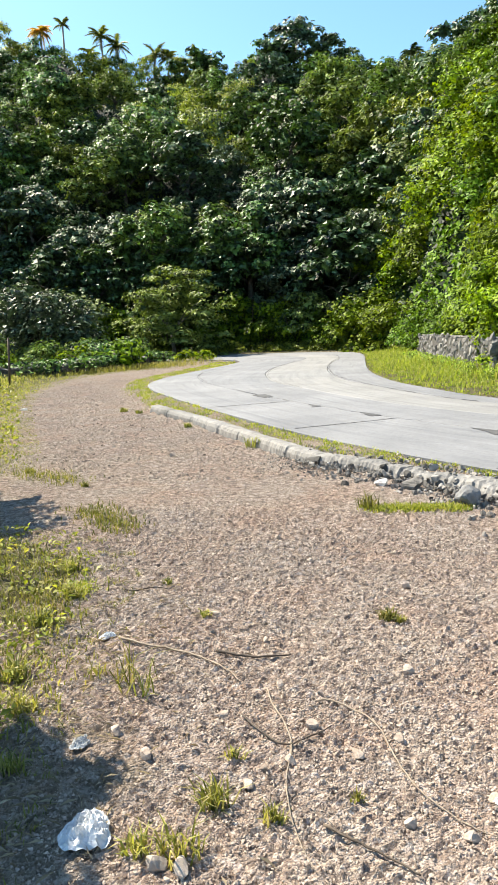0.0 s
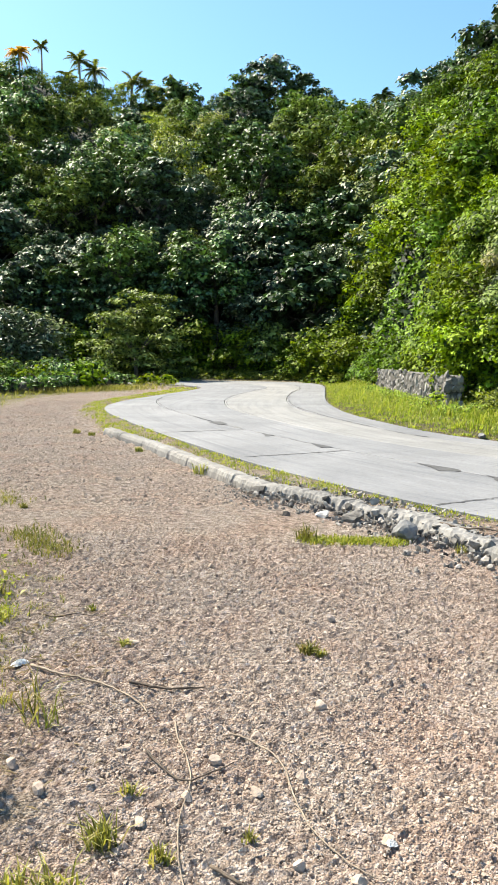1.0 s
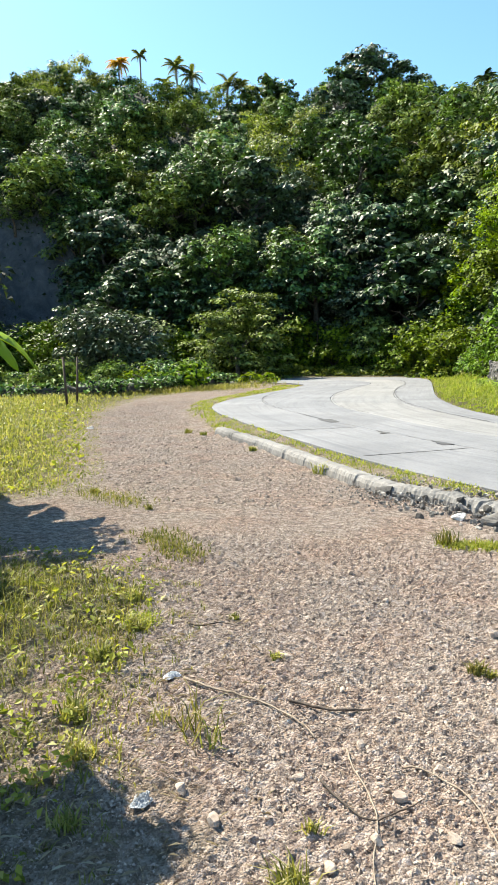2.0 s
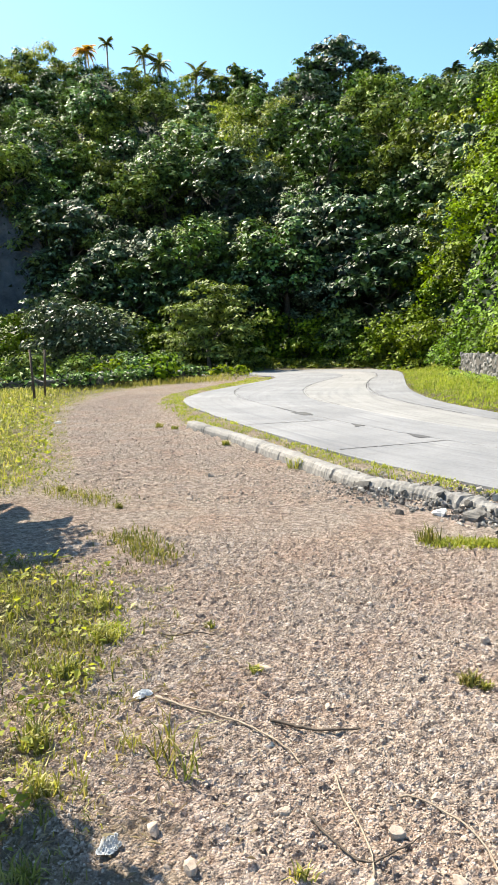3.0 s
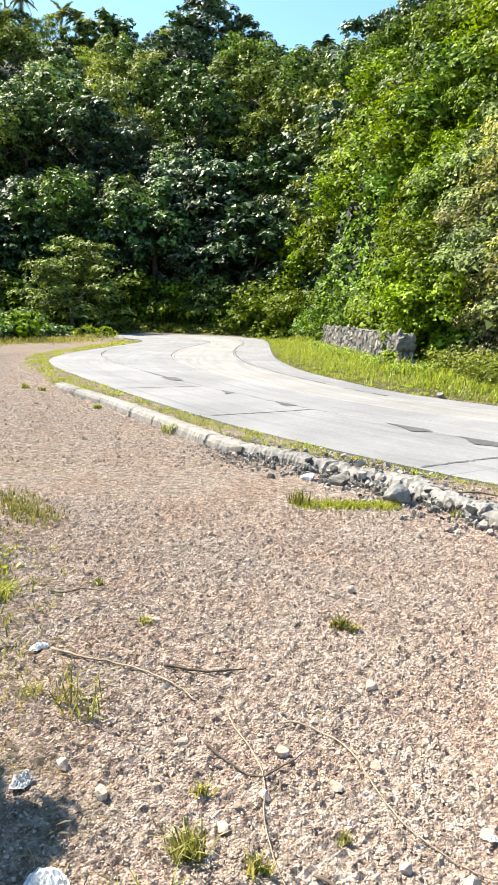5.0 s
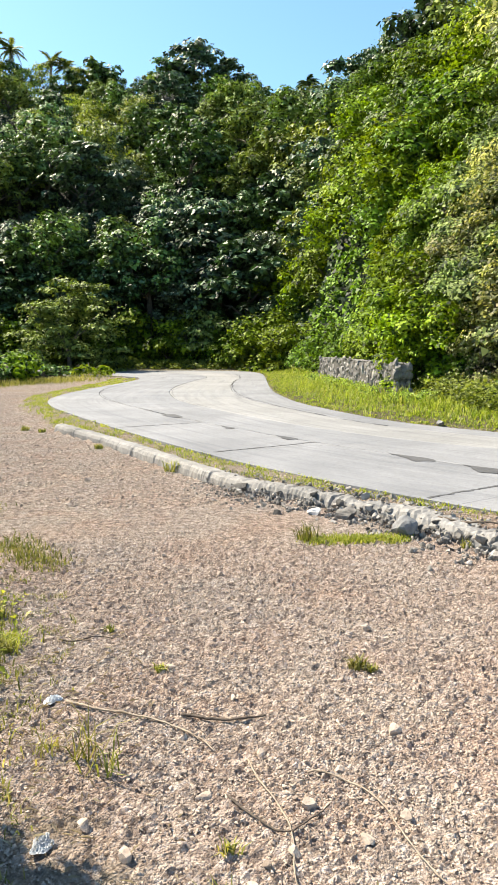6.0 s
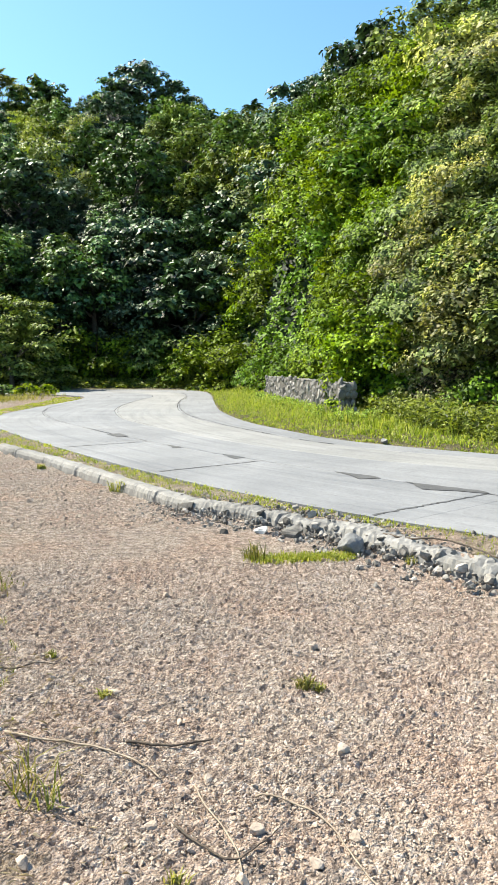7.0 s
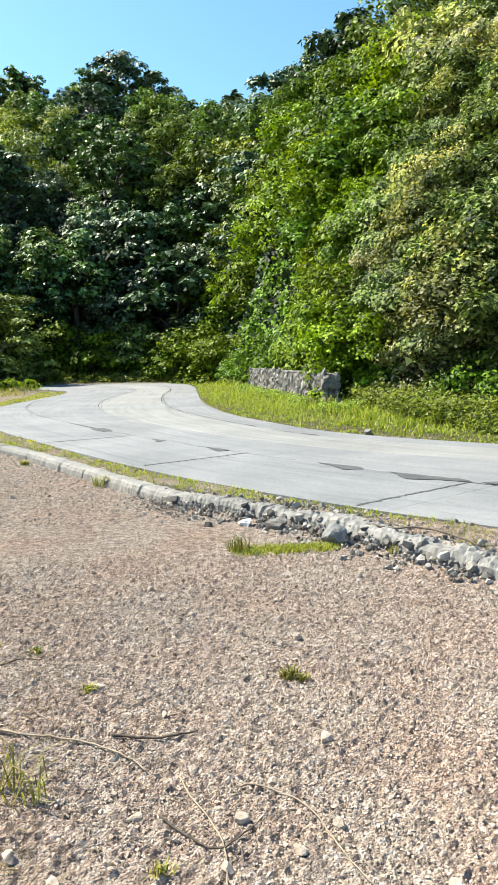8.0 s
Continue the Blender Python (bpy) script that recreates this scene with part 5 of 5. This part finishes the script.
def gravel():
    """Small angular gravel strewn over the lay-by."""
    rng = np.random.default_rng(73)
    n1, n2, n3 = 84000, 52000, 42000
    x = np.r_[rng.uniform(-1.7, 2.6, n1), rng.uniform(-4, 4.0, n2), rng.uniform(-8, 1.5, n3)]
    y = np.r_[1.15 + 3.6 * rng.random(n1) ** 1.35, 2 + 8 * rng.random(n2), 7 + 17 * rng.random(n3) ** 1.2]
    s = np.r_[0.0028 + 0.0062 * rng.random(n1) ** 3.0, 0.0042 + 0.0075 * rng.random(n2) ** 3.0, 0.009 + 0.015 * rng.random(n3) ** 3]
    patch = wave(x, y, 0.7, 74) + 0.6 * wave(x, y, 2.2, 75)
    near, far, kerb, left = verge(x, y)
    keep = ((kerb > 0.12) | ((kerb < -0.08) & (near > 0.03))) & (left < 0.5 - 0.4 * rng.random(len(x))) & (patch + rng.normal(size=len(x)) * 0.5 > -0.35)
    x, y, s = x[keep], y[keep], s[keep]
    z = ground_height(x, y)
    chip = np.array([(1, 0, 0), (0, 1, 0), (-1, 0, 0), (0, -1, 0), (0, 0, 1), (0, 0, -1)], float)
    chip_tri = np.array([(0, 1, 4), (1, 2, 4), (2, 3, 4), (3, 0, 4), (1, 0, 5), (2, 1, 5), (3, 2, 5), (0, 3, 5)])
    vs, fs, base = [], [], 0
    for shape, tri, these in ((chip, chip_tri, (s < 0.0095) | (y > 5)), (BALL, BALL_TRI, (s >= 0.0095) & (y <= 5))):
        n, k = int(these.sum()), len(shape)
        size = s[these][:, None, None]
        v = (shape + rng.normal(size=(n, k, 3)) * 0.22) * np.stack([np.ones(n), rng.uniform(0.6, 1, n), rng.uniform(0.5, 0.9, n)], 1)[:, None]
        a, tilt = rng.uniform(0, 6.28, n), rng.normal(size=n) * 0.35
        c, sn = np.cos(tilt)[:, None], np.sin(tilt)[:, None]
        v = np.stack([v[..., 0] * c - v[..., 2] * sn, v[..., 1], v[..., 0] * sn + v[..., 2] * c], -1)
        c, sn = np.cos(a)[:, None], np.sin(a)[:, None]
        v = np.stack([v[..., 0] * c - v[..., 1] * sn, v[..., 0] * sn + v[..., 1] * c, v[..., 2]], -1) * size
        v += np.stack([x[these], y[these], z[these] + s[these] * 0.3], 1)[:, None]
        vs.append(v.reshape(-1, 3))
        fs.append((tri[None] + k * np.arange(n)[:, None, None]).reshape(-1, 3) + base)
        base += n * k
    tagged(new("gravel", mesh_from("gravel", np.vstack(vs), np.vstack(fs), PEBBLE)), "loose brown grey gravel strewn over the lay-by", "gravel", kind="stuff")


gravel()


# ---- grass ----
def blades(x, y, z, height, width, rng, lean=0.5):
    """Bent grass blades, three triangles each."""
    n = len(x)
    a = rng.uniform(0, 6.28, n)
    d = np.stack([np.cos(a), np.sin(a), 0 * a], 1)
    w = np.stack([-np.sin(a), np.cos(a), 0 * a], 1)
    turn = rng.uniform(0, 6.28, n)
    w = unit(w + 0.6 * np.stack([np.cos(turn), np.sin(turn), 0 * a], 1))
    h, wd = np.broadcast_to(height, n)[:, None], np.broadcast_to(width, n)[:, None]
    b = np.stack([x, y, z], 1)
    bend = lean * rng.uniform(0.2, 1.3, (n, 1))
    mid = b + d * h * bend * 0.35 + np.array([0, 0, 1.0]) * h * 0.6
    tip = b + d * h * bend + np.array([0, 0, 1.0]) * h * (1.05 - 0.35 * bend)
    v = np.stack([b - w * wd * 0.5, b + w * wd * 0.5, mid - w * wd * 0.42, mid + w * wd * 0.42, tip], 1).reshape(-1, 3)
    i = 5 * np.arange(n)[:, None]
    return v, np.concatenate([i + [0, 1, 3], i + [0, 3, 2], i + [2, 3, 4]])


def grass_field(name, label, mat, seed, x, y, h, wd, keep, lean=0.5):
    rng = np.random.default_rng(seed)
    x, y, h, wd = x[keep], y[keep], h[keep], wd[keep]
    v, f = blades(x, y, ground_height(x, y) - 0.02, h, wd, rng, lean)
    tagged(new(name, mesh_from(name, v, f, mat)), label, "grass", kind="stuff")


def all_grass():
    rng = np.random.default_rng(81)
    # Yellow green grass between the gravel and the low wall.
    n = 70000
    y = 5.5 + 33 * rng.random(n) ** 1.6
    x = np.interp(y, GRAVEL_LEFT[20:, 1], GRAVEL_LEFT[20:, 0]) + 0.4 - (1.2 + 0.42 * y) * rng.random(n) ** 1.3
    near, far, kerb, left = verge(x, y)
    h = (0.05 + 0.16 * rng.random(n) ** 1.5) * np.clip(0.4 + left * 0.5, 0.3, 1.4)
    grass_field("grass", "tall yellow green grass beside the gravel", GRASS, 82, x, y, h, 0.006 + 0.0009 * y, (left > -0.25 + 0.3 * wave(x, y, 1.3, 83) + 0.25 * rng.normal(size=n)) & (kerb > 0.3), 1.1)
    # Darker grass on the bank close by.
    n = 42000
    y = 1.0 + 4.6 * rng.random(n)
    x = np.interp(y, GRAVEL_LEFT[10:, 1], GRAVEL_LEFT[10:, 0]) + 0.35 - 2.2 * rng.random(n) ** 1.2
    left = off_line(x, y, GRAVEL_LEFT)
    clump = 1.3 * wave(x, y, 0.35, 84)
    h = (0.03 + 0.10 * rng.random(n)) * np.clip(0.5 + left * 1.2, 0.5, 2.6)
    grass_field("bank_grass", "green and dry grass on the bank", GRASS, 85, x, y, h, 0.004 + 0.003 * rng.random(n), (clump + rng.normal(size=n) * 0.4 + 0.8 * left > 0.55), 0.9)
    # Lush verge below the stone wall.
    n = 75000
    y = 7 + 37 * rng.random(n) ** 1.5
    edge = np.interp(y, np.maximum.accumulate(EDGE_FAR[:220, 1]), EDGE_FAR[:220, 0])
    x = edge + 5.0 * rng.random(n) ** 1.15
    near, far, kerb, left = verge(x, y)
    h = (0.05 + 0.17 * rng.random(n)) * np.clip(0.3 - far * 0.5, 0.3, 1.3) * np.clip(0.95 + 0.8 * wave(x, y, 0.8, 16), 0.35, 1.9)
    grass_field("verge_grass", "lush green grass on the verge below the wall", GRASS_GREEN, 86, x, y, h, 0.014 + 0.014 * rng.random(n), (far < -0.02) & (np.hypot(x, y) < np.interp(np.degrees(np.arctan2(x, y)), FOOT[:, 0], FOOT[:, 1]) + 1), 0.9)
    # The strip between kerb and road.
    n = 60000
    u = rng.random(n)
    line = KERB_LINE[(KERB_LINE[:, 1] > 2) & (KERB_LINE[:, 1] < 34)]
    pick = (u * (len(line) - 1)).astype(int)
    x, y = line[pick, 0] + rng.uniform(-0.1, 1.2, n), line[pick, 1] + rng.uniform(-0.3, 0.7, n)
    near, far, kerb, left = verge(x, y)
    dens = wave(x, y, 0.9, 87) + 0.35
    grass_field("strip_grass", "short green grass between kerb and road", GRASS_GREEN, 88, x, y, 0.02 + 0.06 * rng.random(n), 0.005 + 0.0008 * y, (near > -0.03 + 0.05 * wave(x, y, 0.4, 89)) & ((kerb < -0.1) | ((y > 13.5) & (kerb < 0.2))) & (dens + 0.5 * rng.normal(size=n) > 0.3 + 0.3 * step(7.5, 6.0, y) + 0.5 * step(12, 15, y)), 0.8)


all_grass()


def weeds():
    """Broad-leaved weeds among the verge grass."""
    rng = np.random.default_rng(91)
    for name, label, mat, count, spot in (
        ("verge_weeds", "leafy green weeds along the verge and slope foot", WEED, 60000, "right"),
        ("wall_foot_weeds", "leafy weeds growing against the stone wall", WEED, 6000, "wall"),
        ("wall_creepers", "green creepers over the low wall", LEAF_MID, 6000, "left"),
    ):
        if spot == "right":
            az = np.where(rng.random(count) < 0.25, rng.uniform(-16, 4, count), rng.uniform(4, 33, count))
            r = np.interp(az, FOOT[:, 0], FOOT[:, 1]) - 3.4 * rng.random(count) ** 1.1 + 0.6 - 2.0 * (az < 3)
            x, y = r * np.sin(np.radians(az)), r * np.cos(np.radians(az))
            ok = (off_line(x, y, EDGE_FAR) < -0.7) & ((x > 4.9) | (y > 29) | (x < 4.2)) & (wave(x, y, 1.1, 92) + rng.normal(size=count) * 0.4 > -0.2)
            x, y = x[ok], y[ok]
            z = ground_height(x, y) + rng.uniform(0.02, 0.48, len(x)) * np.clip(-off_line(x, y, EDGE_FAR) - 0.5, 0, 1)
            size = 0.085
        elif spot == "wall":
            y = 16.2 + 13 * rng.random(count) ** 1.3
            x = np.interp(y, [16, 17.9, 25, 29], [4.6, 4.05, 3.75, 3.6]) + rng.normal(size=count) * 0.28
            ok = (wave(x, y, 0.9, 94) + 0.3 * rng.normal(size=count) > -0.05) & ((x < 4.15) | (y < 17.4))
            x, y = x[ok], y[ok]
            z, size = ground_height(x, y) + rng.uniform(0.0, 0.2, len(x)) * np.clip(1 + wave(x, y, 0.9, 94), 0.2, 1.2) + 0.02, 0.06
        else:
            line = even(np.array([(-19, 22.0), (-13.4, 23.6), (-11.4, 25.0), (-10.5, 28.2), (-9.6, 32.4), (-8.2, 36.0)]), 400)
            k = rng.integers(0, 400, count)
            x, y = line[k, 0] + rng.normal(size=count) * 0.3, line[k, 1] + rng.normal(size=count) * 0.3
            ok = wave(x, y, 2.0, 93) > -0.15
            x, y = x[ok], y[ok]
            z, size = 0.25 + rng.random(len(x)) * 0.4, 0.14
        c = np.stack([x, y, z], 1)
        n = unit(np.array([-0.2, -0.3, 1.0]) + rng.normal(size=c.shape) * 0.5)
        v, f = leaf_arrays(c, n, size * rng.uniform(0.6, 1.5, len(c)) * np.clip(np.hypot(x, y) / 20, 1, 2.2), rng, 0.55)
        tagged(new(name, mesh_from(name, v, f, mat)), label, "weeds", kind="stuff")


weeds()


def grass_tufts():
    rng = np.random.default_rng(95)
    spots = [(-0.605, 2.5, 0.21, 24), (-0.525, 2.4, 0.15, 18), (-0.775, 2.57, 0.1, 18), (-0.095, 1.7, 0.1, 80), (-0.165, 1.47, 0.12, 60), (0.105, 1.64, 0.07, 40), (0.595, 3.28, 0.07, 80), (0.655, 3.24, 0.05, 40), (-0.395, 3.28, 0.05, 50), (-1.235, 3.52, 0.09, 110), (0.63, 5.66, 0.16, 80), (-1.155, 2.55, 0.12, 110), (-1.005, 2.26, 0.1, 80), (-1.265, 3.1, 0.1, 110), (-1.425, 4.0, 0.1, 100), (0.375, 1.76, 0.05, 25), (-0.065, 1.96, 0.06, 30), (-3.17, 7.42, 0.09, 120), (-2.27, 6.72, 0.07, 70), (-0.72, 9.07, 0.2, 70), (-3.9, 13.8, 0.12, 90), (-3.5, 13.5, 0.1, 70), (-0.305, 1.48, 0.08, 60), (-2.05, 11.2, 0.1, 70), (1.88, 5.42, 0.08, 60), (2.13, 5.07, 0.07, 60), (-0.875, 1.85, 0.09, 60), (-0.725, 3.8, 0.05, 40)]
    for x, y, h, count in spots:
        count = int(count * 1.1)
        a = rng.uniform(0, 6.28, count)
        rad = h * 0.55 * rng.random(count)
        px, py = x + np.cos(a) * rad * 1.2, y + np.sin(a) * rad
        v, f = blades(px, py, ground_height(px, py) - 0.005, h * rng.uniform(0.4, 1.15, count), 0.006 + 0.0006 * y, rng, 0.85)
        v = v - (x, y, 0)
        ob = tagged(new("grass_tuft", mesh_from("grass_tuft", v, f, GRASS)), "small yellow green grass tuft growing in the gravel", "grass tuft", "grass tufts in the gravel")
        ob.matrix_basis = pose(x, y, 0)


grass_tufts()


def grass_patch(label, a, b, wide, count, tall, mat, seed):
    """A low patch of grass between two points of the gravel."""
    rng = np.random.default_rng(seed)
    t = rng.random(count)
    x = a[0] + (b[0] - a[0]) * t + rng.normal(size=count) * wide
    y = a[1] + (b[1] - a[1]) * t + rng.normal(size=count) * wide
    v, f = blades(x, y, ground_height(x, y) - 0.005, tall * rng.uniform(0.3, 1.1, count), 0.006 + 0.0005 * a[1], rng, 0.9)
    tagged(new("grass_patch", mesh_from("grass_patch", v, f, mat)), label, "grass", "grass patches in the gravel", "stuff")


grass_patch("low bright green grass patch beside the boulder", (0.63, 5.62), (1.43, 5.7), 0.06, 1900, 0.055, GRASS_GREEN, 96)
grass_patch("low yellow green grass patch in the gravel", (-1.92, 5.72), (-1.32, 4.97), 0.10, 800, 0.07, GRASS, 97)
grass_patch("low yellow green grass patch in the gravel", (-3.27, 7.42), (-2.47, 6.92), 0.14, 500, 0.07, GRASS, 98)
grass_patch("small fresh green weed patch in the gravel", (-1.325, 3.68), (-1.195, 3.58), 0.05, 260, 0.07, GRASS_GREEN, 99)
grass_patch("sparse yellow green grass patch on the bank's edge", (-1.675, 4.25), (-1.225, 3.0), 0.13, 900, 0.07, GRASS, 100)
grass_patch("sparse dry grass patch near the bank", (-1.125, 2.8), (-0.925, 2.1), 0.10, 260, 0.06, GRASS, 101)


grass_patch("yellow green grass in front of the low wall", (-12.2, 26.2), (-6.9, 35.4), 0.8, 4200, 0.32, GRASS, 106)


def bank_weeds():
    """Small broad leaves among the grass of the bank and the meadow."""
    rng = np.random.default_rng(102)
    n = 16000
    y = 1.2 + 20 * rng.random(n) ** 2
    x = np.interp(y, GRAVEL_LEFT[10:, 1], GRAVEL_LEFT[10:, 0]) + 0.3 - (1.5 + 0.25 * y) * rng.random(n)
    left = off_line(x, y, GRAVEL_LEFT)
    ok = (left > -0.1) & (wave(x, y, 0.7, 103) + 0.3 * rng.normal(size=n) > 0.05)
    x, y = x[ok], y[ok]
    c = np.stack([x, y, ground_height(x, y) + rng.uniform(0.01, 0.09, len(x))], 1)
    v, f = leaf_arrays(c, unit(np.array([0, -0.1, 1.0]) + rng.normal(size=c.shape) * 0.45), (0.022 + 0.004 * y) * rng.uniform(0.6, 1.5, len(x)), rng, 0.7)
    tagged(new("bank_weeds", mesh_from("bank_weeds", v, f, GRASS_GREEN)), "small green weeds among the grass of the bank", "weeds", kind="stuff")


bank_weeds()


def straw():
    """Dry straw and dead leaves lying about the foot of the bank."""
    rng = np.random.default_rng(104)
    n = 1500
    y = 1.2 + 2.6 * rng.random(n) ** 1.3
    x = np.interp(y, [1.2, 2.2, 3.8], [-0.75, -0.85, -1.1]) + rng.normal(size=n) * 0.28
    ok = wave(x, y, 0.5, 105) + 0.4 * rng.normal(size=n) > -0.1
    x, y = x[ok], y[ok]
    a = rng.uniform(0, 6.28, len(x))
    along = np.stack([np.cos(a), np.sin(a), 0.12 * rng.normal(size=len(x))], 1)
    c = np.stack([x, y, ground_height(x, y) + rng.uniform(0.006, 0.025, len(x))], 1)
    up = unit(np.array([0, 0, 1.0]) + 0.3 * rng.normal(size=c.shape))
    v, f = leaf_arrays(c, up, rng.uniform(0.02, 0.07, len(x)), rng, 0.05, along)
    tagged(new("straw", mesh_from("straw", v, f, STRAW)), "dry pale straw strewn at the edge of the gravel", "straw", kind="stuff")


straw()


# ---- twigs and litter ----
def twigs():
    for name, label, mat, r, pts in (
        ("stick", "long pale bent dry stick lying on the gravel", TWIG, 0.0058, [(-0.785, 2.94), (-0.715, 2.9), (-0.495, 2.83), (-0.275, 2.72), (-0.165, 2.61), (-0.115, 2.52)]),
        ("stick", "dark short stick lying on the gravel", TWIG_DARK, 0.007, [(-0.265, 2.82), (-0.205, 2.8), (-0.095, 2.77), (0.025, 2.785), (0.105, 2.81)]),
        ("twig", "thin pale dry vine lying on the gravel", TWIG, 0.0032, [(0.015, 2.47), (0.055, 2.32), (0.115, 2.17), (0.145, 2.01), (0.135, 1.86), (0.155, 1.68), (0.205, 1.51), (0.245, 1.42)]),
        ("twig", "thin brown forked twig lying on the gravel", TWIG_DARK, 0.0042, [(-0.065, 2.24), (-0.015, 2.16), (0.085, 2.05), (0.145, 2.04), (0.215, 2.1), (0.295, 2.18)]),
        ("twig", "long thin curved dry vine on the gravel", TWIG, 0.0034, [(0.235, 2.38), (0.305, 2.37), (0.415, 2.29), (0.485, 2.16), (0.515, 2.02), (0.555, 1.88), (0.625, 1.75), (0.715, 1.65), (0.815, 1.6)]),
        ("twig", "thin brown twig lying on the gravel", TWIG_DARK, 0.005, [(0.265, 1.62), (0.365, 1.55), (0.485, 1.48), (0.545, 1.43)]),
        ("twig", "thin dark twig lying on the gravel", TWIG_DARK, 0.005, [(-0.975, 3.65), (-0.875, 3.62), (-0.785, 3.7), (-0.675, 3.68)]),
        ("stick", "grey weathered stick lying along the broken kerb", TWIG_DARK, 0.0105, [(1.75, 6.05), (1.95, 5.75), (2.2, 5.4), (2.42, 4.9)]),
    ):
        line = even(curve([(*p,) for p in pts], 0.03), max(8, len(pts) * 4))
        rng = np.random.default_rng(len(line) + int(r * 1e4))
        z = ground_height(line[:, 0], line[:, 1]) + r * 1.1 + 0.007 + (0.17 - 0.12 if name == "stick" and r > 0.01 else 0)
        wob = rng.normal(size=(len(line), 3)) * r * 0.35
        bm = bmesh.new()
        limb(bm, [(*(p + w[:2]), h + abs(w[2])) for p, h, w in zip(line, z, wob)], list(r * np.linspace(1.1, 0.55, len(line)) * rng.uniform(0.85, 1.15, len(line))), 6)
        tagged(new(name, bm_mesh(name, bm, mat, True)), label, name)


twigs()


def litter():
    rng = np.random.default_rng(97)
    for label, x, y, w, d, h, turn in (
        ("crumpled dirty white plastic bag on the gravel", -0.47, 1.525, 0.092, 0.078, 0.055, 20),
        ("crumpled scrap of white plastic on the gravel", -0.85, 2.96, 0.04, 0.035, 0.025, 50),
        ("torn grey plastic scrap among the grass", -0.665, 2.02, 0.05, 0.035, 0.02, 70),
        ("small white plastic scrap lying on the gravel", 0.835, 1.78, 0.02, 0.018, 0.012, 10),
    ):
        rings, spokes = 18, 56
        seed = int(rng.integers(1000))
        T, Q = np.meshgrid(np.linspace(0, 2 * np.pi, spokes, endpoint=False), np.linspace(0.02, 1, rings))
        rim = 1 + 0.16 * np.sin(2 * T + seed) + 0.12 * np.sin(3 * T + 2 * seed) + 0.06 * np.sin(5 * T)
        X, Y = Q * rim * np.cos(T), Q * rim * np.sin(T)
        fold = 1 - 0.9 * np.abs(wave(X, Y, 1.1, seed, 2)) - 0.55 * np.abs(wave(X, Y, 0.45, seed + 1, 2))
        Z = h * (np.clip(1.15 - Q**2, 0, 1) ** 0.7 * (0.25 + 0.8 * fold) + 0.12 * Q) + 0.004
        v = np.stack([X * w, Y * d, np.maximum(Z, 0.003)], -1).reshape(-1, 3)
        i = np.arange(rings * spokes).reshape(rings, spokes)
        j = np.roll(i, -1, 1)
        f = np.stack([i[:-1], i[1:], j[1:], j[:-1]], -1).reshape(-1, 4)
        ob = tagged(new("plastic_bag", mesh_from("plastic_bag", v, f, PLASTIC_GREY if "grey" in label else PLASTIC_WHITE)), label, "litter")
        ob.matrix_basis = pose(x, y, float(ground_height(np.array([x]), np.array([y]))[0]), 0, 0, turn)
        s = ob.modifiers.new("thick", "SOLIDIFY")
        s.thickness = 0.0015


litter()
